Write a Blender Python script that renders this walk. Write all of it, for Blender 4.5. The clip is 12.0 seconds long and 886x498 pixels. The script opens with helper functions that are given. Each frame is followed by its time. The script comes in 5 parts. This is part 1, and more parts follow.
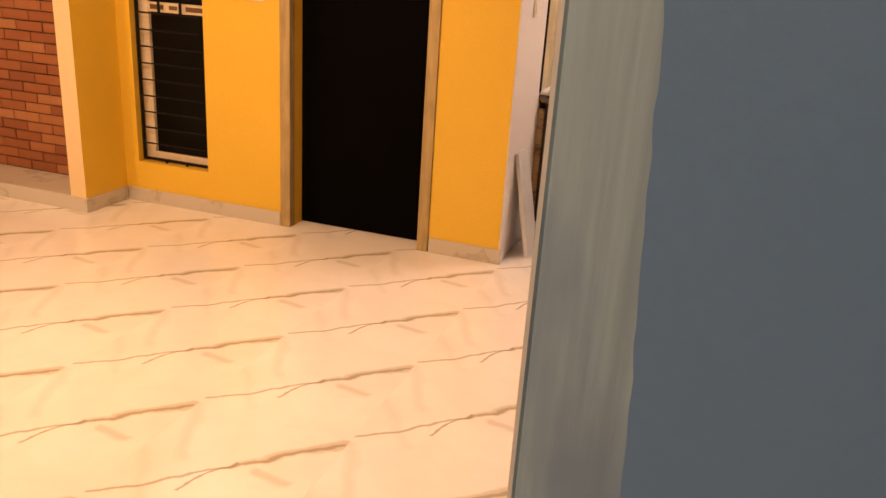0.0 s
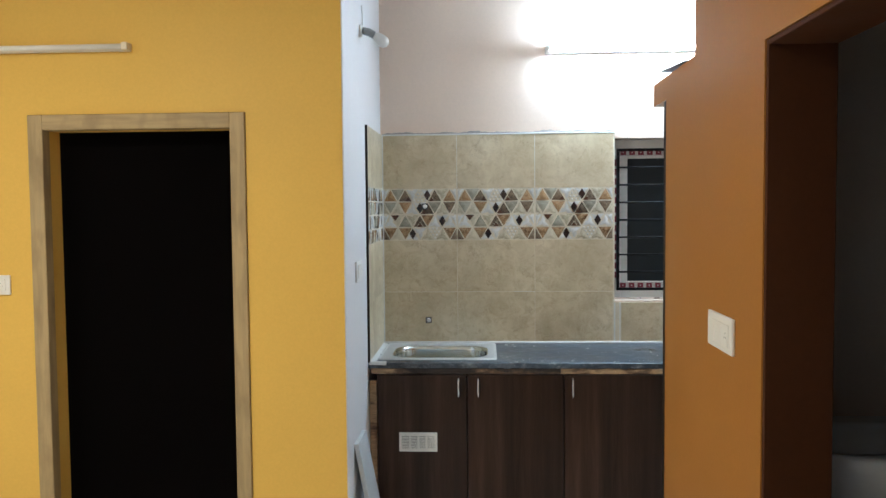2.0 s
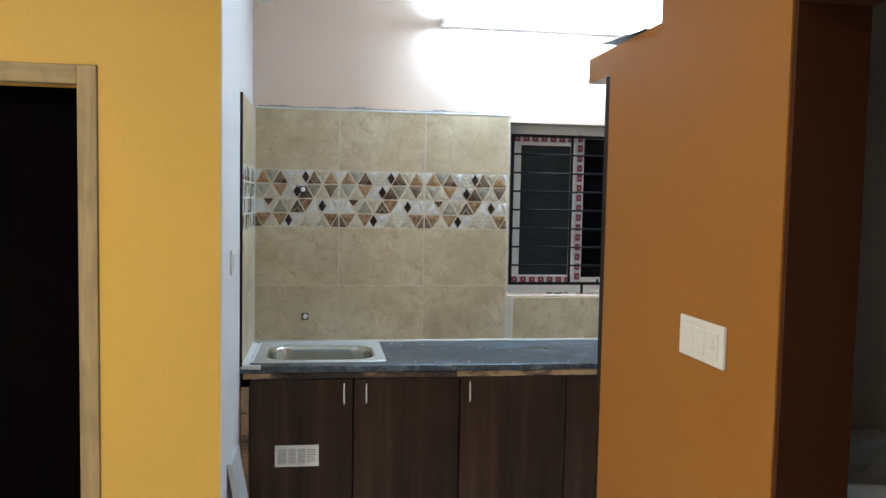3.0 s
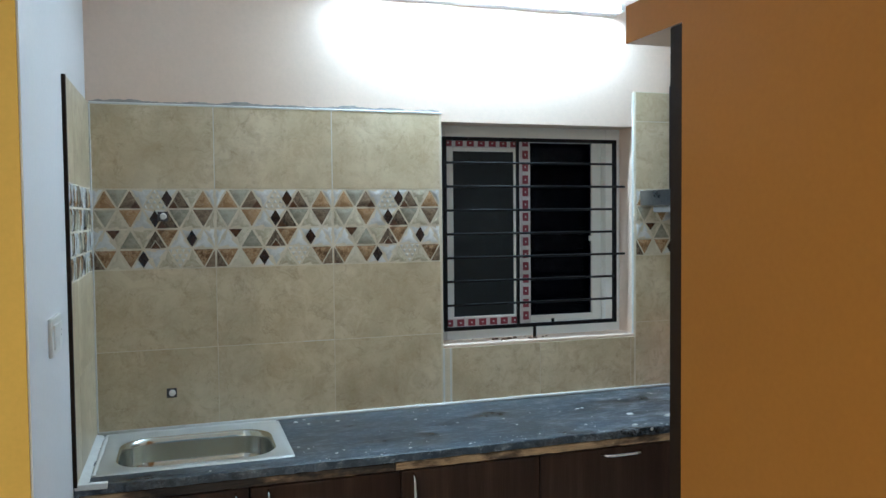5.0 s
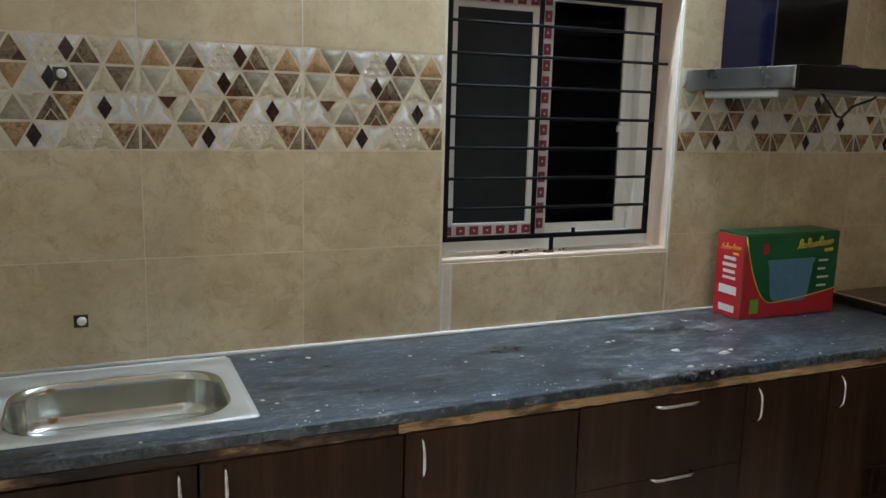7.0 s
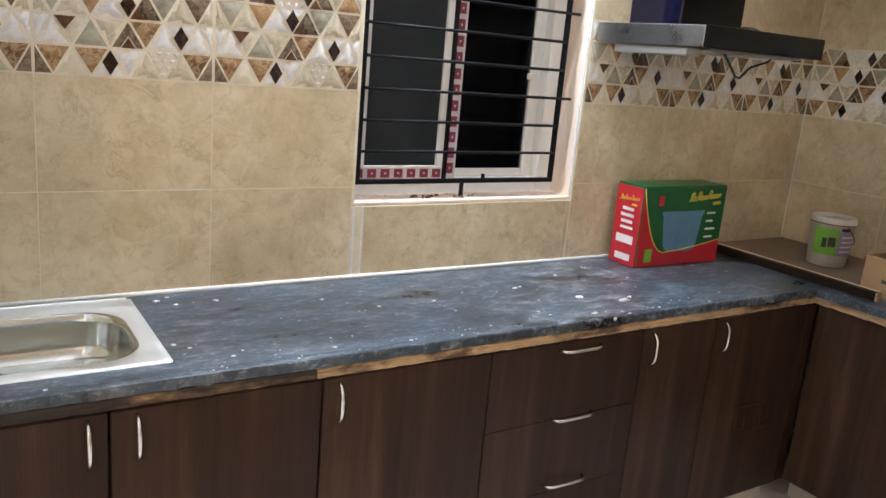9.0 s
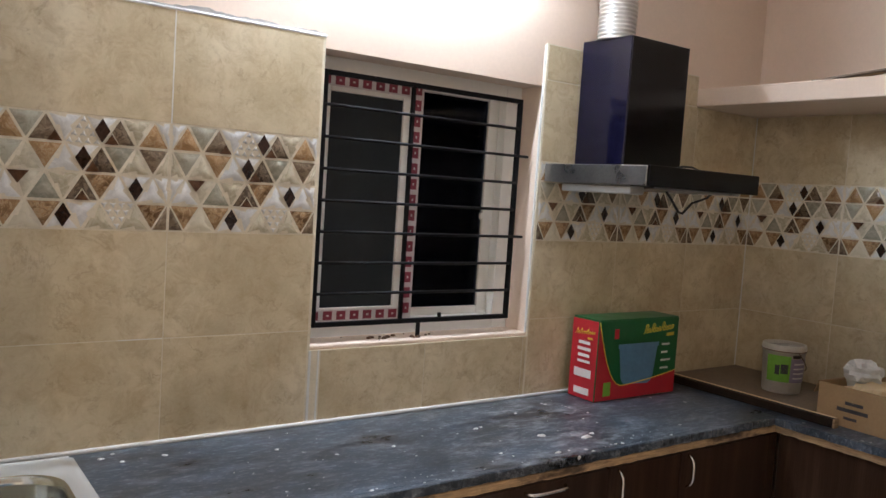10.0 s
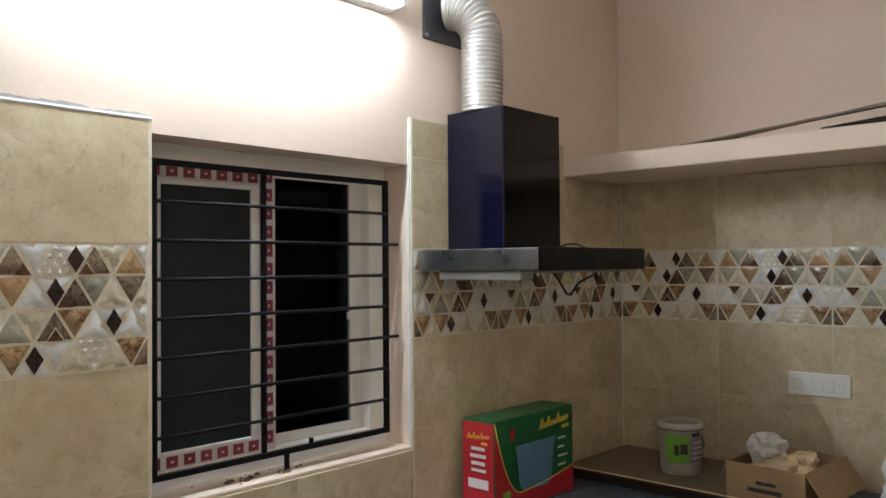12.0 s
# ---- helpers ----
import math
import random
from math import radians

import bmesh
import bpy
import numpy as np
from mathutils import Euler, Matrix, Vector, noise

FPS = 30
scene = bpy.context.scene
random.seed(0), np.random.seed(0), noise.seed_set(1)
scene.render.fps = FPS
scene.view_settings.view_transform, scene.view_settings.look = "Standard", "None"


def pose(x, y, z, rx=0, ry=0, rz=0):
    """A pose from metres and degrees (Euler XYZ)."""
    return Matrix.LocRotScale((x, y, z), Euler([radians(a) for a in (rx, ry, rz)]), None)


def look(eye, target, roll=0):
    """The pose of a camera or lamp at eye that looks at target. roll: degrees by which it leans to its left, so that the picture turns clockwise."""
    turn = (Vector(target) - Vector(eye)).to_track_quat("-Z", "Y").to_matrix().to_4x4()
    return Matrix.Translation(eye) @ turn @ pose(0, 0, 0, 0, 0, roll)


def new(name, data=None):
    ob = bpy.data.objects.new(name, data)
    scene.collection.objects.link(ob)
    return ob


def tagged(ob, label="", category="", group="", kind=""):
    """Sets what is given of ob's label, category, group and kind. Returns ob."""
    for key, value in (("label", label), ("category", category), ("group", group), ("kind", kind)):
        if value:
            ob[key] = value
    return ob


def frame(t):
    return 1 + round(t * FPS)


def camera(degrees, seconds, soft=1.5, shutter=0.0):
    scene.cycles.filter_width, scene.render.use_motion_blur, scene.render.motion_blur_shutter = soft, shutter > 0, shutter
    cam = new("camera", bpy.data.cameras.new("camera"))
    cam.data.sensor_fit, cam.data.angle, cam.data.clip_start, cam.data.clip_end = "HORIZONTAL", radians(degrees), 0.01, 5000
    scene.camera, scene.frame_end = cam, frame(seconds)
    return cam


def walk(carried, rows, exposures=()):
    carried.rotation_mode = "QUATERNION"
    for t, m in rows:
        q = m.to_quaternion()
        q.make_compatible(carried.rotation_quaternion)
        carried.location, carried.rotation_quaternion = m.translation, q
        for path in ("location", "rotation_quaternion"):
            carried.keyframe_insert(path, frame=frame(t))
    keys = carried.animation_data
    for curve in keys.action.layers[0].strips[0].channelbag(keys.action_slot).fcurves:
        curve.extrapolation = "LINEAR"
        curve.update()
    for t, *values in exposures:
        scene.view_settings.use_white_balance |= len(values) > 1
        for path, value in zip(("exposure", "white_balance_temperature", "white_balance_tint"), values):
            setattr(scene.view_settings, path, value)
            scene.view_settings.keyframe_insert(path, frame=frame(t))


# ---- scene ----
cam = camera(58.0, 12.0)
PATH = [
    (0, (3.68, 1.638, 1.593), (3.096, 3.43, 0.922), 3.8),
    (0.1, (3.652, 1.663, 1.591), (3.075, 3.461, 0.931), 3.7),
    (0.3, (3.615, 1.714, 1.592), (3.067, 3.532, 0.964), 2.9),
    (0.5, (3.546, 1.749, 1.606), (3.095, 3.615, 1.045), 1.9),
    (0.6, (3.512, 1.752, 1.611), (3.1, 3.635, 1.077), 1.6),
    (0.8, (3.448, 1.821, 1.633), (3.083, 3.727, 1.152), 0.7),
    (1, (3.371, 1.863, 1.652), (3.043, 3.797, 1.261), -0.3),
    (1.5, (3.307, 2.078, 1.669), (3.092, 4.058, 1.485), -1.1),
    (2, (3.263, 2.347, 1.696), (3.161, 4.342, 1.595), -0.5),
    (2.5, (3.121, 2.586, 1.692), (3.252, 4.579, 1.581), 0.7),
    (3, (3.029, 2.783, 1.677), (3.324, 4.757, 1.55), 1.1),
    (3.5, (3.012, 3.041, 1.688), (3.36, 5.007, 1.576), 0.6),
    (5.3, (2.984, 3.981, 1.704), (3.633, 5.872, 1.623), -0.9),
    (5.5, (2.984, 4.059, 1.699), (3.645, 5.945, 1.62), -1.2),
    (6, (2.927, 4.329, 1.702), (3.727, 6.159, 1.597), -0.7),
    (6.5, (2.953, 4.505, 1.691), (3.812, 6.304, 1.533), -0.0),
    (7, (2.987, 4.681, 1.644), (3.778, 6.486, 1.299), 1.5),
    (7.5, (2.887, 4.766, 1.653), (3.664, 6.555, 1.209), 2.2),
    (9.3, (2.891, 4.756, 1.651), (4.003, 6.353, 1.192), 5.9),
    (9.5, (2.893, 4.774, 1.664), (4.031, 6.384, 1.332), 5.3),
    (10, (2.883, 4.773, 1.676), (4.046, 6.393, 1.531), 3.8),
    (10.5, (2.854, 4.799, 1.694), (4.0, 6.436, 1.612), 2.7),
    (11, (2.912, 4.896, 1.707), (4.038, 6.547, 1.642), 1.2),
    (11.5, (3.019, 5.019, 1.756), (4.216, 6.621, 1.749), -0.1),
    (12, (3.047, 5.158, 1.752), (4.516, 6.515, 1.795), -0.5),
]
EXPOSURES = [(0.0, 0.22, 10300, 40), (0.5, -0.06, 7800, 26), (1.0, 0.06, 5600, 14), (1.5, 0.06, 5100, 5), (2.0, 0.05, 4950, 2), (3.5, 0.0, 4900, 3),
             (5.5, -0.25, 4700, -4), (6.5, -0.22, 4900, 1), (7.0, -0.32, 5350, 3), (7.5, 0.52, 5450, 7), (9.4, 0.63, 5550, 11), (9.7, 0.40, 5600, 12),
             (10.0, -0.16, 5700, 13), (10.5, -0.25, 5750, 13), (11.0, -0.40, 5700, 11), (11.5, -0.40, 5700, 9), (12.0, -0.37, 5700, 7)]
walk(cam, [(t, look(eye, target, roll)) for t, eye, target, roll in PATH], EXPOSURES)


# ---- world and lights ----
world = bpy.data.worlds.new("night")
world.use_nodes = True
world.node_tree.nodes["Background"].inputs[0].default_value = (0.02, 0.03, 0.05, 1)
world.node_tree.nodes["Background"].inputs[1].default_value = 0.02
scene.world = world

TUBE_POWER = 225.0      # emission of the kitchen tube
WARM = (1.0, 0.77, 0.50)


def disc_lamp(x, y, z, power, colour, size=0.12):
    d = bpy.data.lights.new("ceiling_lamp_light", "AREA")
    d.shape, d.size, d.energy, d.color = "DISK", size, power, colour
    ob = new("ceiling_lamp_light", d)
    ob.location = (x, y, z)
    return ob


CEIL = 3.0
HALL_LAMPS = [(-0.4, 2.95, 38.0), (1.55, 3.55, 50.0)]      # x, y, watts
for lx, ly, watts in HALL_LAMPS:
    disc_lamp(lx, ly, CEIL - 0.035, watts, WARM)
# unseen porch lamp, added so the outer frame and slate wall get light
disc_lamp(2.9, 0.7, CEIL - 0.035, 37.0, (0.97, 0.98, 0.90))


# ---- materials ----
def nodes_of(name):
    m = bpy.data.materials.new(name)
    m.use_nodes = True
    return m, m.node_tree.nodes, m.node_tree.links, m.node_tree.nodes["Principled BSDF"]


def noise_tex(nt, scale, detail=4.0, coord="Object", stretch=None, rough=0.55):
    tc = nt.nodes.new("ShaderNodeTexCoord")
    n = nt.nodes.new("ShaderNodeTexNoise")
    n.inputs["Scale"].default_value, n.inputs["Detail"].default_value, n.inputs["Roughness"].default_value = scale, detail, rough
    if stretch:
        mp = nt.nodes.new("ShaderNodeMapping")
        mp.inputs["Scale"].default_value = stretch
        nt.links.new(tc.outputs[coord], mp.inputs[0])
        nt.links.new(mp.outputs[0], n.inputs["Vector"])
    else:
        nt.links.new(tc.outputs[coord], n.inputs["Vector"])
    return n


def ramp(nt, src, stops):
    r = nt.nodes.new("ShaderNodeValToRGB")
    el = r.color_ramp.elements
    while len(el) < len(stops):
        el.new(0.5)
    for e, (p, c) in zip(el, stops):
        e.position, e.color = p, (c if len(c) == 4 else (*c, 1))
    nt.links.new(src, r.inputs[0])
    return r.outputs[0]


def mix(nt, fac, a, b, mode="MIX"):
    n = nt.nodes.new("ShaderNodeMix")
    n.data_type, n.blend_type = "RGBA", mode
    for sock, v in ((n.inputs[0], fac), (n.inputs[6], a), (n.inputs[7], b)):
        if isinstance(v, (int, float)):
            sock.default_value = v
        elif isinstance(v, tuple):
            sock.default_value = v if len(v) == 4 else (*v, 1)
        else:
            nt.links.new(v, sock)
    return n.outputs[2]


def maths(nt, op, a, b=None, c=None, clamp=False):
    n = nt.nodes.new("ShaderNodeMath")
    n.operation, n.use_clamp = op, clamp
    for k, v in enumerate((a, b, c)):
        if v is None:
            continue
        if isinstance(v, (int, float)):
            n.inputs[k].default_value = v
        else:
            nt.links.new(v, n.inputs[k])
    return n.outputs[0]


def bump(nt, height, strength, dist, bs):
    b = nt.nodes.new("ShaderNodeBump")
    b.inputs["Strength"].default_value, b.inputs["Distance"].default_value = strength, dist
    nt.links.new(height, b.inputs["Height"])
    nt.links.new(b.outputs[0], bs.inputs["Normal"])


def shade(c, k):
    return tuple(min(1.0, v * k) for v in c)


def plain(name, colour, rough=0.5, metal=0.0, var=0.12, scale=6.0, fine=60.0, relief=0.15, dist=0.002, coord="Object", stretch=None, spec=0.5):
    """A surface with blotches, fine grain and a little relief."""
    m, n, l, bs = nodes_of(name)
    nt = m.node_tree
    big = noise_tex(nt, scale, 4.0, coord, stretch)
    small = noise_tex(nt, fine, 5.0, coord, stretch)
    c1 = ramp(nt, big.outputs[0], [(0.3, shade(colour, 1 - var)), (0.7, shade(colour, 1 + var * 0.6))])
    c2 = mix(nt, 0.5, c1, ramp(nt, small.outputs[0], [(0.3, shade(colour, 1 - var)), (0.7, shade(colour, 1 + var * 0.5))]))
    l.new(c2, bs.inputs["Base Color"])
    r = maths(nt, "MULTIPLY_ADD", big.outputs[0], 0.25, rough - 0.12)
    l.new(r, bs.inputs["Roughness"])
    bs.inputs["Metallic"].default_value = metal
    bs.inputs["Specular IOR Level"].default_value = spec
    if relief:
        bump(nt, small.outputs[0], relief, dist, bs)
    return m


M = {}
M["yellow"] = plain("yellow_paint", (0.76, 0.49, 0.085), 0.55, spec=0.3, var=0.07, scale=1.3, fine=90, relief=0.12, dist=0.0015)
M["brown"] = plain("ochre_brown_paint", (0.36, 0.157, 0.02), 0.6, spec=0.22, var=0.08, scale=1.6, fine=90, relief=0.15, dist=0.0015)
M["white_paint"] = plain("white_paint", (0.80, 0.78, 0.77), 0.6, var=0.05, scale=1.4, fine=80, relief=0.12, dist=0.0015)
M["peach"] = plain("peach_paint", (0.76, 0.612, 0.488), 0.6, var=0.06, scale=1.2, fine=80, relief=0.12, dist=0.0015)
M["ceiling"] = plain("ceiling_white", (0.87, 0.86, 0.84), 0.7, var=0.04, scale=1.2)
M["cream_strip"] = plain("cream_paint", (0.78, 0.60, 0.36), 0.6, var=0.06)
M["lining"] = plain("lamplit_lining_pale", (0.55, 0.46, 0.36), 0.6, var=0.1)
M["reveal_shade"] = plain("shaded_reveal_brown", (0.07, 0.024, 0.008), 0.6, var=0.15, scale=5, spec=0.15)
M["slate_paint"] = plain("slate_blue_paint", (0.10, 0.185, 0.265), 0.5, var=0.06, scale=2, fine=120)
M["tile_smear"] = plain("grey_plaster", (0.36, 0.34, 0.31), 0.8, var=0.3, scale=30, fine=150, relief=0.3)
M["tile_grout"] = plain("tile_grout", (0.70, 0.63, 0.49), 0.8, var=0.2, scale=15, fine=150)
M["grout"] = plain("white_cement", (0.72, 0.72, 0.70), 0.8, var=0.15, scale=20, fine=200, relief=0.4)
M["floor_joint"] = plain("floor_joint", (0.66, 0.63, 0.58), 0.8, var=0.2)
M["dark_edge"] = plain("dark_stone_edge", (0.022, 0.013, 0.008), 0.6, var=0.3, scale=30, spec=0.15)
M["black_iron"] = plain("black_iron", (0.006, 0.006, 0.007), 0.45, var=0.3, scale=25, relief=0.2, spec=0.15)
M["white_plastic"] = plain("white_plastic", (0.82, 0.80, 0.75), 0.32, var=0.03, scale=12, relief=0.0)
M["upvc"] = plain("white_upvc", (0.78, 0.77, 0.73), 0.35, var=0.05, scale=9, relief=0.05)
M["tape"] = plain("protective_tape", (0.58, 0.55, 0.54), 0.4, var=0.1, scale=30, relief=0.1)
M["hall_frame"] = plain("dusty_window_frame", (0.68, 0.58, 0.43), 0.5, var=0.22, scale=14, relief=0.1)
M["tape_red"] = plain("tape_red_mark", (0.20, 0.022, 0.042), 0.4, var=0.2, scale=40, relief=0.0)
M["sink_steel"] = plain("cement_smeared_sink_steel", (0.66, 0.68, 0.655), 0.16, metal=1.0, var=0.07, scale=7, fine=90, relief=0.03)
M["steel"] = plain("brushed_steel", (0.62, 0.62, 0.61), 0.25, metal=1.0, var=0.1, scale=9, fine=140, relief=0.05, stretch=(1, 8, 1))
M["steel_dull"] = plain("dusty_steel", (0.36, 0.36, 0.355), 0.3, metal=0.95, var=0.25, scale=12, fine=160, relief=0.08)
M["chrome"] = plain("chrome_handle", (0.80, 0.79, 0.77), 0.18, metal=1.0, var=0.05, scale=30, relief=0.0)
M["black_gloss"] = plain("black_glass_enamel", (0.002, 0.002, 0.003), 0.125, var=0.0, scale=8, relief=0.0, spec=0.22)
M["navy_gloss"] = plain("navy_blue_enamel", (0.004, 0.004, 0.015), 0.14, var=0.3, scale=5, relief=0.0, spec=0.4)
M["filter_pale"] = plain("pale_brushed_filter", (0.30, 0.29, 0.265), 0.4, metal=0.2, var=0.06, scale=9, relief=0.05)
M["foil"] = plain("aluminium_foil_duct", (0.82, 0.82, 0.80), 0.34, metal=0.85, var=0.04, scale=30, fine=200, relief=0.0)
M["rubber"] = plain("black_cable", (0.01, 0.01, 0.01), 0.5, relief=0.0)
M["ceramic"] = plain("cream_glazed_ceramic", (0.72, 0.58, 0.33), 0.12, var=0.1, scale=6, relief=0.0)
M["basin_white"] = plain("white_glazed_ceramic", (0.86, 0.86, 0.84), 0.12, var=0.05, relief=0.0)
M["rust"] = plain("dirty_tin", (0.17, 0.10, 0.055), 0.55, metal=0.3, var=0.5, scale=18, fine=90, relief=0.4)
M["cardboard"] = plain("cardboard", (0.36, 0.23, 0.11), 0.75, var=0.15, scale=8, fine=90, relief=0.2)
M["box_green"] = plain("green_printed_card", (0.012, 0.115, 0.035), 0.35, var=0.15, scale=10, relief=0.05)
M["box_red"] = plain("red_printed_card", (0.45, 0.018, 0.03), 0.35, var=0.12, scale=10, relief=0.05)
M["box_blue"] = plain("blue_printed_tub", (0.12, 0.24, 0.38), 0.4, var=0.2, scale=12, relief=0.0)
M["print_yellow"] = plain("yellow_print", (0.75, 0.55, 0.05), 0.4, relief=0.0)
M["print_white"] = plain("white_print", (0.75, 0.72, 0.70), 0.4, relief=0.0)
M["print_dark"] = plain("dark_print", (0.04, 0.035, 0.04), 0.5, relief=0.0)
M["print_lime"] = plain("lime_print", (0.20, 0.45, 0.04), 0.4, var=0.2, relief=0.0)
M["print_mauve"] = plain("mauve_print", (0.30, 0.25, 0.34), 0.4, var=0.2, relief=0.0)
M["bucket_white"] = plain("paint_pail_plastic", (0.54, 0.50, 0.44), 0.4, var=0.2, scale=18, relief=0.1)
M["paper"] = plain("crumpled_paper", (0.70, 0.68, 0.64), 0.7, var=0.15, scale=25, relief=0.3)
M["slab_white"] = plain("pale_stone_slab", (0.62, 0.64, 0.64), 0.35, var=0.15, scale=9, relief=0.1)
M["board_dusty"] = plain("dusty_brown_board", (0.21, 0.15, 0.10), 0.6, var=0.4, scale=9, fine=70, relief=0.3)
M["sack"] = plain("woven_sack", (0.70, 0.55, 0.31), 0.75, var=0.2, scale=14, fine=220, relief=0.5)
M["tin_sheet"] = plain("dark_tin_sheet", (0.09, 0.09, 0.10), 0.45, metal=0.6, var=0.3)
# base colour darkened: the bathroom's lack of light is put into it
M["bath_wall"] = plain("bathroom_wall_darkened", (0.05, 0.045, 0.04), 0.5, spec=0.2)
# unseen bedroom: its darkness is part of this wall colour
M["dark_room"] = plain("unlit_room_darkened", (0.20, 0.15, 0.08), 0.7)
M["doorway_black"] = plain("doorway_darkness_black", (0.0025, 0.002, 0.002), 0.8, var=0.3, scale=4, relief=0.0, spec=0.02)
# opaque pane: the darkness behind the hall window is put into its colour
M["pane_black"] = plain("night_black_pane", (0.003, 0.003, 0.003), 0.4, var=0.1, scale=3, relief=0.0, spec=0.1)
M["amber_led"] = plain("lamp_cap_plastic", (0.75, 0.66, 0.50), 0.4, relief=0.0)


def emitter(name, colour, strength):
    m, n, l, bs = nodes_of(name)
    bs.inputs["Base Color"].default_value = (0.8, 0.8, 0.8, 1)
    bs.inputs["Emission Color"].default_value = (*colour, 1)
    bs.inputs["Emission Strength"].default_value = strength
    return m


M["tube_glow"] = emitter("lit_tube", (0.95, 0.99, 1.0), TUBE_POWER)
M["lamp_glow"] = emitter("lit_warm_lamp", WARM, 12.0)


def glass_material(name, tint, rough):
    m, n, l, bs = nodes_of(name)
    bs.inputs["Base Color"].default_value = (*tint, 1)
    bs.inputs["Roughness"].default_value = rough
    bs.inputs["Transmission Weight"].default_value = 1.0
    bs.inputs["IOR"].default_value = 1.2
    return m


M["glass"] = glass_material("window_glass", (0.12, 0.14, 0.2), 0.02)
M["glass_mesh"] = plain("tinted_pane_with_mesh", (0.014, 0.018, 0.021), 0.45, var=0.15, scale=3, relief=0.0, spec=0.3)


def laminate(name):
    """Dark brown wood laminate with upright grain."""
    m, n, l, bs = nodes_of(name)
    nt = m.node_tree
    a = noise_tex(nt, 3.2, 5.0, "Object", (6.0, 6.0, 0.3), 0.55)
    b = noise_tex(nt, 30.0, 4.0, "Object", (9.0, 9.0, 0.3), 0.6)
    wide = noise_tex(nt, 2.2, 3.0, "Object", (5.0, 5.0, 0.15), 0.5)
    c = ramp(nt, a.outputs[0], [(0.30, (0.020, 0.010, 0.006)), (0.50, (0.046, 0.024, 0.014)), (0.72, (0.105, 0.057, 0.033))])
    c = mix(nt, 0.4, c, ramp(nt, b.outputs[0], [(0.35, (0.026, 0.013, 0.008)), (0.7, (0.066, 0.036, 0.022))]))
    c = mix(nt, ramp(nt, wide.outputs[0], [(0.38, (0.65, 0.65, 0.65)), (0.58, (0, 0, 0))]), c, (0.017, 0.009, 0.006))
    oi = n.new("ShaderNodeObjectInfo")
    c = mix(nt, maths(nt, "MULTIPLY", oi.outputs["Random"], 0.25), c, (0.022, 0.012, 0.008))
    l.new(c, bs.inputs["Base Color"])
    bs.inputs["Roughness"].default_value = 0.36
    bs.inputs["Specular IOR Level"].default_value = 0.16
    bump(nt, b.outputs[0], 0.12, 0.001, bs)
    return m


M["laminate"] = laminate("dark_wood_laminate")


def granite(name):
    """Black granite, smeared with dried cement and plaster dust."""
    m, n, l, bs = nodes_of(name)
    nt = m.node_tree
    speck = noise_tex(nt, 180.0, 3.0)
    smear = noise_tex(nt, 3.2, 6.0, "Object", (1.0, 2.0, 1.0), 0.65)
    wipe = noise_tex(nt, 16.0, 6.0, "Object", (0.7, 1.8, 1.0), 0.7)
    drops = nt.nodes.new("ShaderNodeTexVoronoi")
    drops.inputs["Scale"].default_value = 16.0
    tc = nt.nodes.new("ShaderNodeTexCoord")
    l.new(tc.outputs["Object"], drops.inputs["Vector"])
    base = ramp(nt, speck.outputs[0], [(0.35, (0.006, 0.007, 0.009)), (0.62, (0.018, 0.021, 0.026)), (0.78, (0.06, 0.068, 0.078))])
    dust = ramp(nt, smear.outputs[0], [(0.36, (0.04, 0.04, 0.04)), (0.62, (0.8, 0.8, 0.8))])
    c = mix(nt, dust, base, (0.056, 0.080, 0.114))
    streak = noise_tex(nt, 8.0, 9.0, "Object", (0.8, 1.7, 1.0), 0.82)
    w = ramp(nt, streak.outputs[0], [(0.50, (0, 0, 0)), (0.60, (0.25, 0.25, 0.25)), (0.72, (0.9, 0.9, 0.9))])
    sep = nt.nodes.new("ShaderNodeSeparateXYZ")
    l.new(tc.outputs["Object"], sep.inputs[0])
    # plaster was mixed on the middle of the worktop, so that it is dustiest there
    mid = maths(nt, "SUBTRACT", 1.0, maths(nt, "MULTIPLY", maths(nt, "ABSOLUTE", maths(nt, "SUBTRACT", sep.outputs[0], 4.85)), 1.15), clamp=True)
    much = maths(nt, "MULTIPLY_ADD", mid, 1.0, 0.45)
    w = maths(nt, "MULTIPLY", w, much, clamp=True)
    c = mix(nt, w, c, (0.38, 0.42, 0.47))
    wp = ramp(nt, wipe.outputs[0], [(0.52, (0, 0, 0)), (0.72, (0.7, 0.7, 0.7))])
    c = mix(nt, maths(nt, "MULTIPLY", wp, much, clamp=True), c, (0.34, 0.37, 0.41))
    fleck = ramp(nt, noise_tex(nt, 48.0, 6.0, "Object", (0.6, 1.5, 1.0), 0.8).outputs[0], [(0.53, (0, 0, 0)), (0.68, (0.8, 0.8, 0.8))])
    c = mix(nt, maths(nt, "MULTIPLY", fleck, maths(nt, "MULTIPLY_ADD", smear.outputs[0], 1.9, -0.45), clamp=True), c, (0.46, 0.50, 0.55))
    spot = maths(nt, "LESS_THAN", drops.outputs["Distance"], 0.11)
    pick = noise_tex(nt, 5.0, 2.0)
    spot = maths(nt, "MULTIPLY", spot, maths(nt, "GREATER_THAN", pick.outputs[0], 0.58))
    c = mix(nt, spot, c, (0.6, 0.6, 0.58))
    l.new(c, bs.inputs["Base Color"])
    l.new(maths(nt, "MULTIPLY_ADD", smear.outputs[0], 0.45, 0.12), bs.inputs["Roughness"])
    bump(nt, wipe.outputs[0], 0.15, 0.002, bs)
    return m


